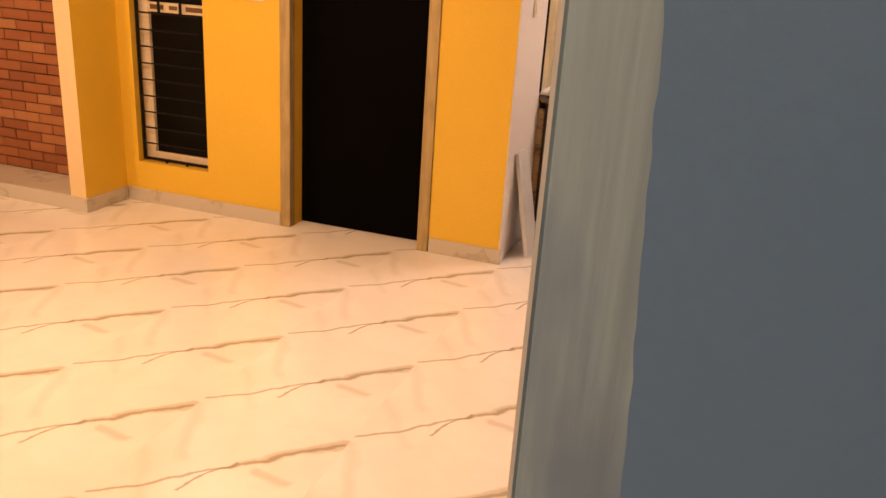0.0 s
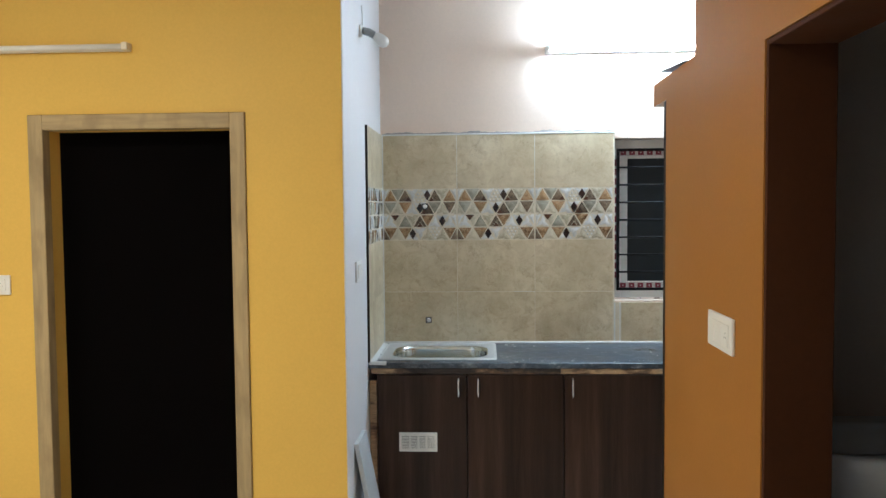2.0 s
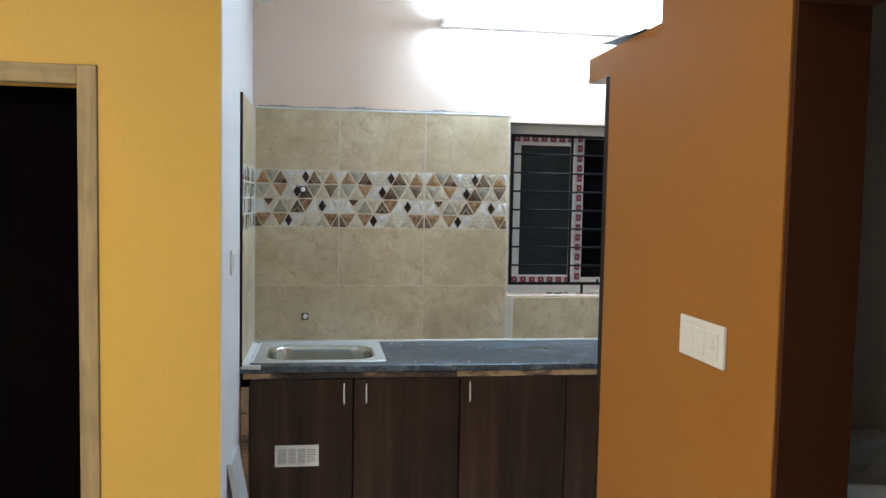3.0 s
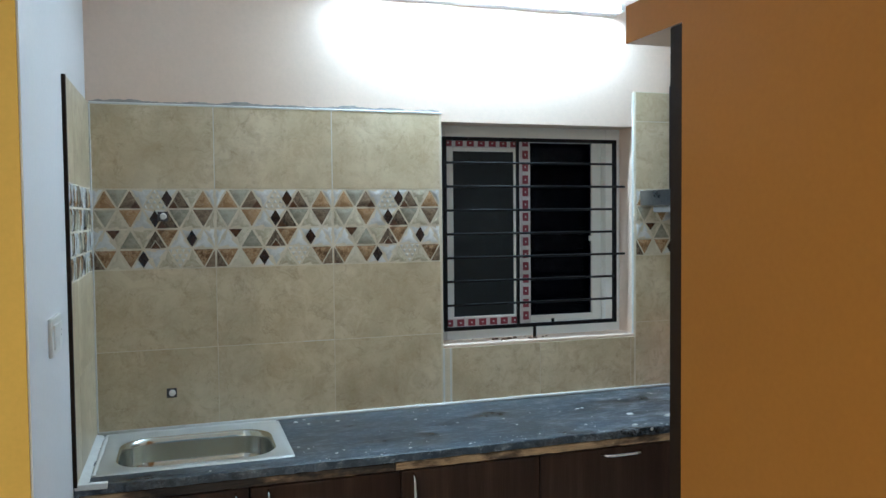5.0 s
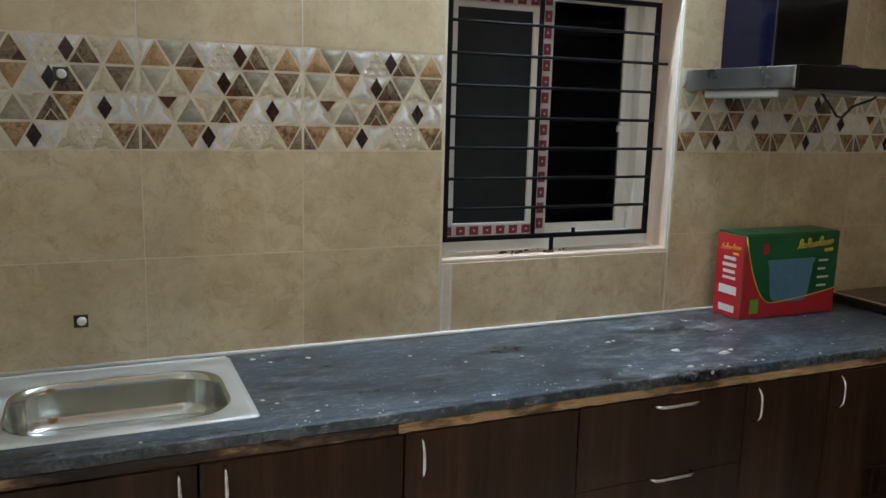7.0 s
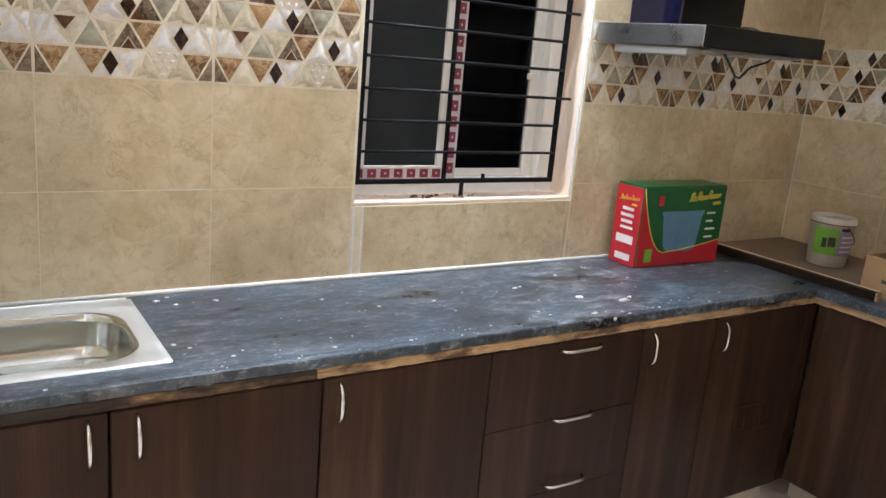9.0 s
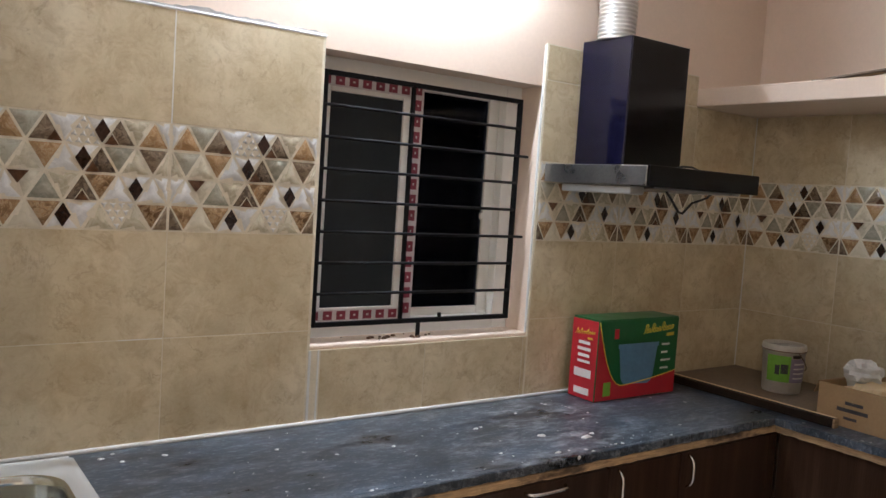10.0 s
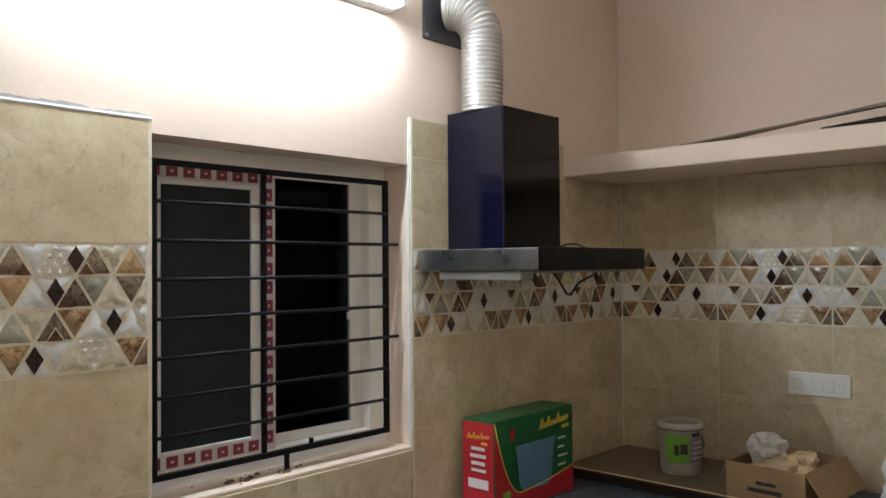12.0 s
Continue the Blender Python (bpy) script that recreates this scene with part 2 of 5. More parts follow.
def smeared_steel(name):
    """Sink rim: steel under thin dried cement, wiped unevenly."""
    m, n, l, bs = nodes_of(name)
    nt = m.node_tree
    wipe = noise_tex(nt, 7.0, 6.0, "Object", (1.0, 2.2, 1.0), 0.68)
    spots = noise_tex(nt, 42.0, 4.0)
    w = ramp(nt, wipe.outputs[0], [(0.36, (0.12, 0.12, 0.12)), (0.62, (0.9, 0.9, 0.9))])
    w = maths(nt, "MULTIPLY", w, maths(nt, "MULTIPLY_ADD", spots.outputs[0], 0.9, 0.35), clamp=True)
    l.new(mix(nt, w, (0.60, 0.61, 0.59), (0.62, 0.62, 0.60)), bs.inputs["Base Color"])
    l.new(maths(nt, "MULTIPLY_ADD", w, -0.95, 0.95, clamp=True), bs.inputs["Metallic"])
    l.new(maths(nt, "MULTIPLY_ADD", w, 0.45, 0.24), bs.inputs["Roughness"])
    bump(nt, wipe.outputs[0], 0.2, 0.002, bs)
    return m


M["sink_rim"] = smeared_steel("cement_wiped_steel_rim")
M["granite"] = granite("dusty_black_granite")


def wall_tile(name):
    """Beige glazed wall tile with faint brown veins, each tile a little different."""
    m, n, l, bs = nodes_of(name)
    nt = m.node_tree
    oi = n.new("ShaderNodeObjectInfo")
    tc = n.new("ShaderNodeTexCoord")
    add = n.new("ShaderNodeVectorMath")
    add.operation = "ADD"
    sc = n.new("ShaderNodeVectorMath")
    sc.operation = "SCALE"
    sc.inputs[0].default_value = (7.0, 3.0, 5.0)
    l.new(oi.outputs["Random"], sc.inputs["Scale"])
    l.new(tc.outputs["Object"], add.inputs[0])
    l.new(sc.outputs[0], add.inputs[1])

    def nz(scale, detail, rough, dist=0.0):
        q = n.new("ShaderNodeTexNoise")
        q.inputs["Scale"].default_value, q.inputs["Detail"].default_value, q.inputs["Roughness"].default_value = scale, detail, rough
        q.inputs["Distortion"].default_value = dist
        l.new(add.outputs[0], q.inputs["Vector"])
        return q.outputs[0]

    cloud, vein, grain = nz(4.0, 5, 0.6), nz(6.0, 7, 0.66, 0.6), nz(120.0, 3, 0.6)
    c = ramp(nt, cloud, [(0.28, (0.45, 0.362, 0.215)), (0.5, (0.61, 0.515, 0.335)), (0.72, (0.75, 0.655, 0.465))])
    blot = ramp(nt, nz(15.0, 8, 0.74, 0.7), [(0.45, (0, 0, 0)), (0.68, (0.75, 0.75, 0.75))])
    c = mix(nt, blot, c, (0.42, 0.31, 0.165))
    line = maths(nt, "SUBTRACT", 1.0, maths(nt, "MULTIPLY", maths(nt, "ABSOLUTE", maths(nt, "SUBTRACT", vein, 0.5)), 38.0), clamp=True)
    gate = ramp(nt, nz(17.0, 3, 0.6), [(0.50, (0, 0, 0)), (0.60, (1, 1, 1))])
    c = mix(nt, maths(nt, "MULTIPLY", maths(nt, "MULTIPLY", line, gate), 0.36), c, (0.24, 0.145, 0.065))
    c = mix(nt, 0.12, c, ramp(nt, grain, [(0.3, (0.3, 0.24, 0.16)), (0.7, (0.6, 0.52, 0.4))]))
    l.new(c, bs.inputs["Base Color"])
    bs.inputs["Roughness"].default_value = 0.34
    bump(nt, cloud, 0.08, 0.003, bs)
    return m


M["wall_tile"] = wall_tile("beige_wall_tile")


def decor(name, dark, light, gloss=0.16, veins=0.0, spread=0.35):
    """Glazed relief of the patterned tiles, marbled, each triangle of its own tone."""
    m, n, l, bs = nodes_of(name)
    nt = m.node_tree
    geo = n.new("ShaderNodeNewGeometry")
    tc = n.new("ShaderNodeTexCoord")
    q = n.new("ShaderNodeTexNoise")
    q.inputs["Scale"].default_value, q.inputs["Detail"].default_value = 34.0, 5.0
    q.inputs["Roughness"].default_value, q.inputs["Distortion"].default_value = 0.65, 1.8
    l.new(tc.outputs["Object"], q.inputs["Vector"])
    tone = maths(nt, "MULTIPLY_ADD", geo.outputs["Random Per Island"], spread, maths(nt, "SUBTRACT", q.outputs[0], spread / 2))
    c = ramp(nt, tone, [(0.32, dark), (0.64, light)])
    if veins:
        line = maths(nt, "SUBTRACT", 1.0, maths(nt, "MULTIPLY", maths(nt, "ABSOLUTE", maths(nt, "SUBTRACT", q.outputs[0], 0.53)), 26.0), clamp=True)
        c = mix(nt, maths(nt, "MULTIPLY", line, veins), c, (0.62, 0.50, 0.33))
    l.new(c, bs.inputs["Base Color"])
    bs.inputs["Roughness"].default_value = gloss
    bs.inputs["Specular IOR Level"].default_value = 0.45
    bump(nt, q.outputs[0], 0.22, 0.003, bs)
    return m


DECOR = [decor("decor_cream", (0.44, 0.39, 0.27), (0.64, 0.58, 0.44), gloss=0.2), decor("decor_white", (0.58, 0.575, 0.555), (0.76, 0.755, 0.73), gloss=0.2),
         decor("decor_brown", (0.115, 0.062, 0.024), (0.37, 0.225, 0.105), veins=0.45), decor("decor_grey", (0.25, 0.235, 0.175), (0.42, 0.395, 0.31)),
         decor("decor_dark", (0.05, 0.032, 0.02), (0.21, 0.15, 0.095), veins=0.2), decor("decor_diamond", (0.02, 0.010, 0.007), (0.06, 0.03, 0.02)),
         decor("decor_line", (0.72, 0.69, 0.62), (0.80, 0.78, 0.72), gloss=0.3, spread=0.0),
         decor("decor_rust", (0.05, 0.022, 0.010), (0.13, 0.062, 0.028), spread=0.1)]


def marble_floor(name, half):
    """Glossy white floor tile; each carries the same diagonal grey-brown vein."""
    m, n, l, bs = nodes_of(name)
    nt = m.node_tree
    tc = n.new("ShaderNodeTexCoord")
    wob = n.new("ShaderNodeTexNoise")
    wob.inputs["Scale"].default_value, wob.inputs["Detail"].default_value = 6.0, 5.0
    l.new(tc.outputs["Object"], wob.inputs["Vector"])
    sub = n.new("ShaderNodeVectorMath")
    sub.operation = "SUBTRACT"
    sub.inputs[1].default_value = (0.5, 0.5, 0.5)
    l.new(wob.outputs["Color"], sub.inputs[0])
    sc = n.new("ShaderNodeVectorMath")
    sc.operation = "SCALE"
    sc.inputs["Scale"].default_value = 0.10
    l.new(sub.outputs[0], sc.inputs[0])
    add = n.new("ShaderNodeVectorMath")
    add.operation = "ADD"
    l.new(tc.outputs["Object"], add.inputs[0])
    l.new(sc.outputs[0], add.inputs[1])
    sep = n.new("ShaderNodeSeparateXYZ")
    l.new(add.outputs[0], sep.inputs[0])
    u, v = sep.outputs[0], sep.outputs[1]

    def stroke(ax, ay, bx, by, w0, w1, soft):
        """1 on the stroke from a to b, whose half width goes from w0 to w1; 0 off it."""
        dx, dy = bx - ax, by - ay
        ll = math.hypot(dx, dy)
        ex, ey = dx / ll, dy / ll
        pu, pv = maths(nt, "SUBTRACT", u, ax), maths(nt, "SUBTRACT", v, ay)
        along = maths(nt, "ADD", maths(nt, "MULTIPLY", pu, ex), maths(nt, "MULTIPLY", pv, ey))
        t = maths(nt, "DIVIDE", along, ll, clamp=True)
        rest = maths(nt, "SUBTRACT", along, maths(nt, "MULTIPLY", t, ll))
        off = maths(nt, "SUBTRACT", maths(nt, "MULTIPLY", pv, ex), maths(nt, "MULTIPLY", pu, ey))
        d = maths(nt, "SQRT", maths(nt, "ADD", maths(nt, "MULTIPLY", rest, rest), maths(nt, "MULTIPLY", off, off)))
        w = maths(nt, "MULTIPLY_ADD", t, w1 - w0, w0)
        over = maths(nt, "DIVIDE", maths(nt, "SUBTRACT", d, w), soft)
        return maths(nt, "SUBTRACT", 1.0, over, clamp=True)

    h = half
    cloud = noise_tex(nt, 3.0, 4.0)
    c = ramp(nt, cloud.outputs[0], [(0.3, (0.73, 0.71, 0.68)), (0.7, (0.82, 0.81, 0.79))])
    faint = (0.47, 0.43, 0.37)
    for seg, k in (((-h, h, -0.16, 0.0, 0.006, 0.004, 0.03), 0.22), ((0.10, 0.02, 0.24, 0.0, 0.012, 0.004, 0.02), 0.45),
                   ((-h, -0.02, -0.12, -0.25, 0.003, 0.003, 0.03), 0.14)):
        c = mix(nt, maths(nt, "MULTIPLY", stroke(*seg), k), c, faint)
    for seg, k, col in (((0.02, 0.03, h, h - 0.016, 0.0005, 0.026, 0.016), 0.55, (0.42, 0.36, 0.25)),
                        ((-h, -h + 0.02, h, h - 0.02, 0.002, 0.006, 0.007), 0.62, (0.26, 0.215, 0.14)),
                        ((0.02, 0.035, -0.07, -0.15, 0.003, 0.001, 0.006), 0.7, (0.23, 0.185, 0.13))):
        c = mix(nt, maths(nt, "MULTIPLY", stroke(*seg), k), c, col)
    l.new(c, bs.inputs["Base Color"])
    bs.inputs["Roughness"].default_value = 0.13
    gr = noise_tex(nt, 7.0, 3.0)
    l.new(maths(nt, "MULTIPLY_ADD", gr.outputs[0], 0.16, 0.06), bs.inputs["Roughness"])
    return m


TILE = 0.62
M["marble"] = marble_floor("veined_white_floor_tile", TILE / 2)


def marble_plain(name):
    m, n, l, bs = nodes_of(name)
    nt = m.node_tree
    a = noise_tex(nt, 4.0, 6.0, "Object", (1.0, 1.0, 1.0), 0.6)
    v = ramp(nt, a.outputs[0], [(0.46, (0, 0, 0)), (0.5, (0.8, 0.8, 0.8)), (0.56, (0.1, 0.1, 0.1))])
    gate = noise_tex(nt, 1.6, 2.0)
    v = maths(nt, "MULTIPLY", v, maths(nt, "GREATER_THAN", gate.outputs[0], 0.52))
    c = mix(nt, maths(nt, "MULTIPLY", v, 0.55), (0.56, 0.53, 0.47), (0.26, 0.21, 0.15))
    b = noise_tex(nt, 2.0, 3.0)
    c = mix(nt, maths(nt, "MULTIPLY", b.outputs[0], 0.4), c, (0.45, 0.40, 0.33))
    l.new(c, bs.inputs["Base Color"])
    bs.inputs["Roughness"].default_value = 0.25
    return m


M["skirting"] = marble_plain("veined_skirting_tile")


def brick_material(name):
    m, n, l, bs = nodes_of(name)
    nt = m.node_tree
    oi = n.new("ShaderNodeObjectInfo")
    a = noise_tex(nt, 30.0, 5.0)
    c = ramp(nt, oi.outputs["Random"], [(0.0, (0.26, 0.075, 0.03)), (0.5, (0.36, 0.115, 0.045)), (1.0, (0.46, 0.19, 0.085))])
    c = mix(nt, maths(nt, "MULTIPLY", a.outputs[0], 0.5), c, (0.20, 0.065, 0.03))
    l.new(c, bs.inputs["Base Color"])
    bs.inputs["Roughness"].default_value = 0.6
    bump(nt, a.outputs[0], 0.4, 0.004, bs)
    return m


M["brick"] = brick_material("red_brick_tile")
M["mortar"] = plain("dark_mortar", (0.10, 0.055, 0.04), 0.9, var=0.3, scale=20)


def timber(name, a, b, along=(6, 6, 0.5)):
    """Rough planed timber with smeared primer, upright grain."""
    m, n, l, bs = nodes_of(name)
    nt = m.node_tree
    g = noise_tex(nt, 6.0, 6.0, "Object", along, 0.62)
    p = noise_tex(nt, 5.0, 4.0, "Object", (2, 2, 0.8))
    c = ramp(nt, g.outputs[0], [(0.3, shade(a, 0.72)), (0.55, a), (0.8, shade(a, 1.2))])
    c = mix(nt, ramp(nt, p.outputs[0], [(0.5, (0, 0, 0)), (0.68, (0.8, 0.8, 0.8))]), c, b)
    l.new(c, bs.inputs["Base Color"])
    bs.inputs["Roughness"].default_value = 0.6
    bump(nt, g.outputs[0], 0.3, 0.003, bs)
    return m


def ply_edge(name, stain):
    """Raw plywood edge: pale bare stretches between dark stained ones, with layers along it."""
    m, n, l, bs = nodes_of(name)
    nt = m.node_tree
    patch = noise_tex(nt, 2.3, 5.0, "Object", (1, 1, 3), 0.65)
    grain = noise_tex(nt, 30.0, 5.0, "Object", (0.5, 0.5, 6), 0.6)
    c = ramp(nt, patch.outputs[0], [(stain, (0.018, 0.013, 0.010)), (stain + 0.06, (0.14, 0.085, 0.045)), (stain + 0.13, (0.50, 0.34, 0.18))])
    c = mix(nt, ramp(nt, grain.outputs[0], [(0.4, (0.0, 0.0, 0.0)), (0.7, (0.6, 0.6, 0.6))]), c, (0.06, 0.04, 0.025))
    l.new(c, bs.inputs["Base Color"])
    bs.inputs["Roughness"].default_value = 0.7
    bump(nt, grain.outputs[0], 0.6, 0.003, bs)
    return m


M["plywood_edge"] = ply_edge("raw_plywood_edge", 0.36)
M["plywood_dark"] = ply_edge("stained_plywood_edge", 0.48)
M["door_timber"] = timber("raw_door_timber", (0.43, 0.32, 0.155), (0.28, 0.20, 0.095))
M["door_timber_head"] = timber("raw_door_timber_head", (0.43, 0.32, 0.155), (0.28, 0.20, 0.095), (0.5, 6, 6))
M["grey_timber"] = timber("primed_grey_timber", (0.29, 0.36, 0.35), (0.15, 0.20, 0.235), (9, 9, 0.35))


# ---- building helpers ----
def bm_box(bm, lo, hi, bevel=0.0, segments=1):
    r = bmesh.ops.create_cube(bm, size=1.0)
    vs = r["verts"]
    for v in vs:
        v.co = Vector([lo[k] + (v.co[k] + 0.5) * (hi[k] - lo[k]) for k in range(3)])
    if bevel:
        es = list({e for v in vs for e in v.link_edges})
        bmesh.ops.bevel(bm, geom=es, offset=bevel, segments=segments, affect="EDGES", profile=0.5)


def boxes(*bs, bevel=0.0, segments=1):
    bm = bmesh.new()
    for lo, hi in bs:
        bm_box(bm, lo, hi, bevel, segments)
    return bm


def bm_tube(bm, pts, radius, sides=12, caps=True):
    """A round bar along points; radius: a number or one for each point."""
    pts = [Vector(p) for p in pts]
    rings = []
    up = Vector((0, 0, 1)) if abs((pts[1] - pts[0]).normalized().z) < 0.9 else Vector((1, 0, 0))
    for k, p in enumerate(pts):
        d = (pts[min(k + 1, len(pts) - 1)] - pts[max(k - 1, 0)]).normalized()
        a = d.cross(up).normalized()
        up = a.cross(d).normalized()
        r = radius if isinstance(radius, (int, float)) else radius[k]
        rings.append([bm.verts.new(p + r * (math.cos(2 * math.pi * j / sides) * a + math.sin(2 * math.pi * j / sides) * up)) for j in range(sides)])
    for q, w in zip(rings, rings[1:]):
        for j in range(sides):
            f = bm.faces.new((q[j], q[(j + 1) % sides], w[(j + 1) % sides], w[j]))
            f.smooth = True
    if caps:
        bm.faces.new(list(reversed(rings[0])))
        bm.faces.new(rings[-1])


def bm_lathe(bm, profile, centre=(0, 0, 0), sides=32, squash=1.0):
    """A turned body from (radius, height) pairs."""
    rings = []
    for r, z in profile:
        rings.append([bm.verts.new((centre[0] + r * math.cos(2 * math.pi * j / sides), centre[1] + squash * r * math.sin(2 * math.pi * j / sides), centre[2] + z)) for j in range(sides)])
    for q, w in zip(rings, rings[1:]):
        for j in range(sides):
            f = bm.faces.new((q[j], q[(j + 1) % sides], w[(j + 1) % sides], w[j]))
            f.smooth = True


def mesh_of(name, bm, *mats):
    bmesh.ops.recalc_face_normals(bm, faces=bm.faces)
    me = bpy.data.meshes.new(name)
    bm.to_mesh(me)
    bm.free()
    for m in mats:
        me.materials.append(m)
    return me


def part(name, bm, material, parent=None, label=""):
    mats = material if isinstance(material, (list, tuple)) else [material]
    ob = new(name, mesh_of(name, bm, *mats))
    if parent:
        ob.parent = parent
    if label:
        ob["label"] = label
    return ob


def thing(name, x, y, z, label, category, group="", turn=0):
    ob = new(name)
    ob.empty_display_size = 0.05
    ob.matrix_basis = pose(x, y, z, 0, 0, turn)
    return tagged(ob, label, category, group)


def structure(name, bm, material, label=""):
    return tagged(part(name, bm, material), label, "", "", "structure")


def weld(bm):
    """Joins touching boxes into one body, without the faces between them."""
    bmesh.ops.remove_doubles(bm, verts=bm.verts, dist=0.0004)
    seen = {}
    for f in bm.faces:
        seen.setdefault(frozenset(v.index for v in f.verts), []).append(f)
    bmesh.ops.delete(bm, geom=[f for fs in seen.values() if len(fs) > 1 for f in fs], context="FACES_ONLY")
    return bm


def wall_with_holes(lo, hi, axis, holes):
    """A wall whose long axis is axis (0 x, 1 y), less the holes (a0, a1, z0, z1)."""
    us = sorted({lo[axis], hi[axis], *[h[0] for h in holes], *[h[1] for h in holes]})
    zs = sorted({lo[2], hi[2], *[h[2] for h in holes], *[h[3] for h in holes]})
    out = []
    for a, b in zip(us, us[1:]):
        for c, d in zip(zs, zs[1:]):
            if any(h[0] <= a and b <= h[1] and h[2] <= c and d <= h[3] for h in holes):
                continue
            p, q = list(lo), list(hi)
            p[axis], q[axis], p[2], q[2] = a, b, c, d
            out.append((tuple(p), tuple(q)))
    bm = boxes(*out)
    bm.verts.index_update()
    bmesh.ops.remove_doubles(bm, verts=bm.verts, dist=0.0004)
    bm.verts.index_update()
    return weld(bm)


def ragged_strip(bm, axis, a0, a1, n, back, front, z0, z1, amp, seed, chip=0.0):
    """One strip along an axis with an uneven front: back and front are its two depths."""
    rows = []
    for k in range(n + 1):
        u = a0 + (a1 - a0) * k / n
        c = amp * noise.noise(Vector((u * 9, seed, 7))) + amp * 0.7 * noise.noise(Vector((u * 40, seed, 7))) + amp * 0.5 * noise.noise(Vector((u * 110, seed, 3)))
        e = chip * max(0.0, noise.noise(Vector((u * 30, seed + 5, 1)))) * 2
        pts = ((back, z0), (front + c, z0 + amp * noise.noise(Vector((u * 25, seed + 2, 0)))), (front + c, z1 - e - 0.002), (front + c + 0.003 + e, z1), (back, z1))
        rows.append([bm.verts.new((u, d, z) if axis == 0 else (d, u, z)) for d, z in pts])
    for q, w in zip(rows, rows[1:]):
        for j in range(5):
            bm.faces.new((q[j], q[(j + 1) % 5], w[(j + 1) % 5], w[j]))
    bm.faces.new(rows[0])
    bm.faces.new(list(reversed(rows[-1])))


# ---- large structure ----
YW = 5.807      # face of the yellow wall
XL = 2.657      # kitchen's left wall
YB = 7.07       # kitchen's back wall
XR = 6.33       # kitchen's right wall
XB = 3.898      # face of the brown wall
YF = 1.999       # outer face of the front wall

floor = structure("floor", boxes(((-2.6, -0.4, -0.12), (6.6, 7.4, -0.006))), M["floor_joint"], "white veined glossy tile floor")
structure("ceiling", boxes(((-2.6, -0.4, CEIL), (6.6, 7.4, CEIL + 0.15))), M["ceiling"], "plain white ceiling")
structure("wall_hall", wall_with_holes((0.105, YW, 0), (2.652, YW + 0.15, CEIL), 0, [(0.21, 0.735, 0.265, 2.135), (1.253, 2.228, 0, 2.125)]), M["yellow"], "yellow painted wall with a window and a doorway")
structure("wall_fin", boxes(((-0.012, 5.433, 0), (0.105, 5.95, CEIL))), [M["yellow"], M["cream_strip"]], "yellow wall end with a cream front edge")
fin = bpy.data.objects["wall_fin"]
for f in fin.data.polygons:
    if f.normal.y < -0.5:
        f.material_index = 1
structure("wall_brick", boxes(((-2.6, 5.79, 0), (-0.012, 5.95, CEIL))), M["mortar"], "wall clad in red brick tiles")
structure("niche_ledge", boxes(((-2.6, 5.443, 0), (-0.012, 5.79, 0.092)), bevel=0.003), M["skirting"], "veined stone ledge under the brick wall")
structure("wall_hall_left", boxes(((-2.75, -0.4, 0), (-2.6, 7.4, CEIL))), M["white_paint"], "white painted side wall")
structure("wall_kitchen_left", boxes(((2.502, YW + 0.15, 0), (XL, YB, CEIL)), ((2.652, YW + 0.004, 0), (XL, YW + 0.15, CEIL))), M["white_paint"], "white painted kitchen side wall")
structure("wall_kitchen_back", wall_with_holes((2.502, YB, 0), (6.48, YB + 0.22, CEIL), 0, [(4.027, 4.95, 1.15, 2.096)]), M["peach"], "pale peach kitchen wall with a window")
structure("wall_kitchen_right", boxes(((XR, 2.12, 0), (6.48, YB, CEIL))), M["peach"], "pale peach kitchen side wall")
structure("wall_kitchen_near", boxes(((XB + 0.16, 4.70, 0), (XR, 4.80, CEIL))), M["peach"], "pale peach kitchen wall")
structure("wall_brown", wall_with_holes((XB, 2.12, 0), (XB + 0.16, 4.80, CEIL), 1, [(3.50, 4.202, 0, 2.069)]), M["brown"], "ochre brown wall with a doorway")
structure("wall_stub", boxes(((XB, 4.80, 0), (XB + 0.10, 5.176, 2.066))), M["brown"], "ochre brown low wall under the loft shelf")
structure("wall_stub_edge", boxes(((XB + 0.001, 5.176, 0), (XB + 0.10, 5.218, 2.066)), bevel=0.003), M["dark_edge"], "dark stone edge of the low wall")
slab = structure("loft_shelf_near", boxes(((XB, 4.80, 2.066), (5.858, 5.378, 2.146))), [M["peach"], M["brown"]], "concrete loft shelf, brown at its end")
for f in slab.data.polygons:
    if f.normal.x < -0.5:
        f.material_index = 1
structure("loft_shelf_right", boxes(((5.862, 4.80, 2.122), (XR, YB, 2.20)), bevel=0.004), M["peach"], "pale peach concrete loft shelf")
structure("wall_bathroom", boxes(((5.4, 2.12, 0), (5.5, 4.70, CEIL)), ((XB + 0.16, 2.12, 0), (5.4, 2.22, CEIL))), M["bath_wall"], "bathroom wall, its colour darkened for the unlit room")
structure("wall_bedroom", boxes(((-2.6, 7.2, 0), (2.502, 7.4, CEIL))), M["dark_room"], "bedroom wall, coloured dark to stand for an unlit room")
front = structure("wall_front", wall_with_holes((-2.6, YF, 0), (6.48, YF + 0.15, CEIL), 0, [(2.50, 3.656, 0, 2.2)]), [M["white_paint"], M["slate_paint"]], "front wall, slate blue outside and white inside")
for f in front.data.polygons:
    if f.normal.y < -0.5:
        f.material_index = 1
structure("wall_porch", boxes(((1.6, -0.4, 0), (1.7, YF, CEIL)), ((4.9, -0.4, 0), (5.0, YF, CEIL)), ((1.7, -0.4, 0), (4.9, -0.3, CEIL))), M["slate_paint"], "slate blue porch wall")


def skirting_run(name, lo, hi):
    structure(name, boxes((lo, hi), bevel=0.002), M["skirting"], "veined stone skirting")


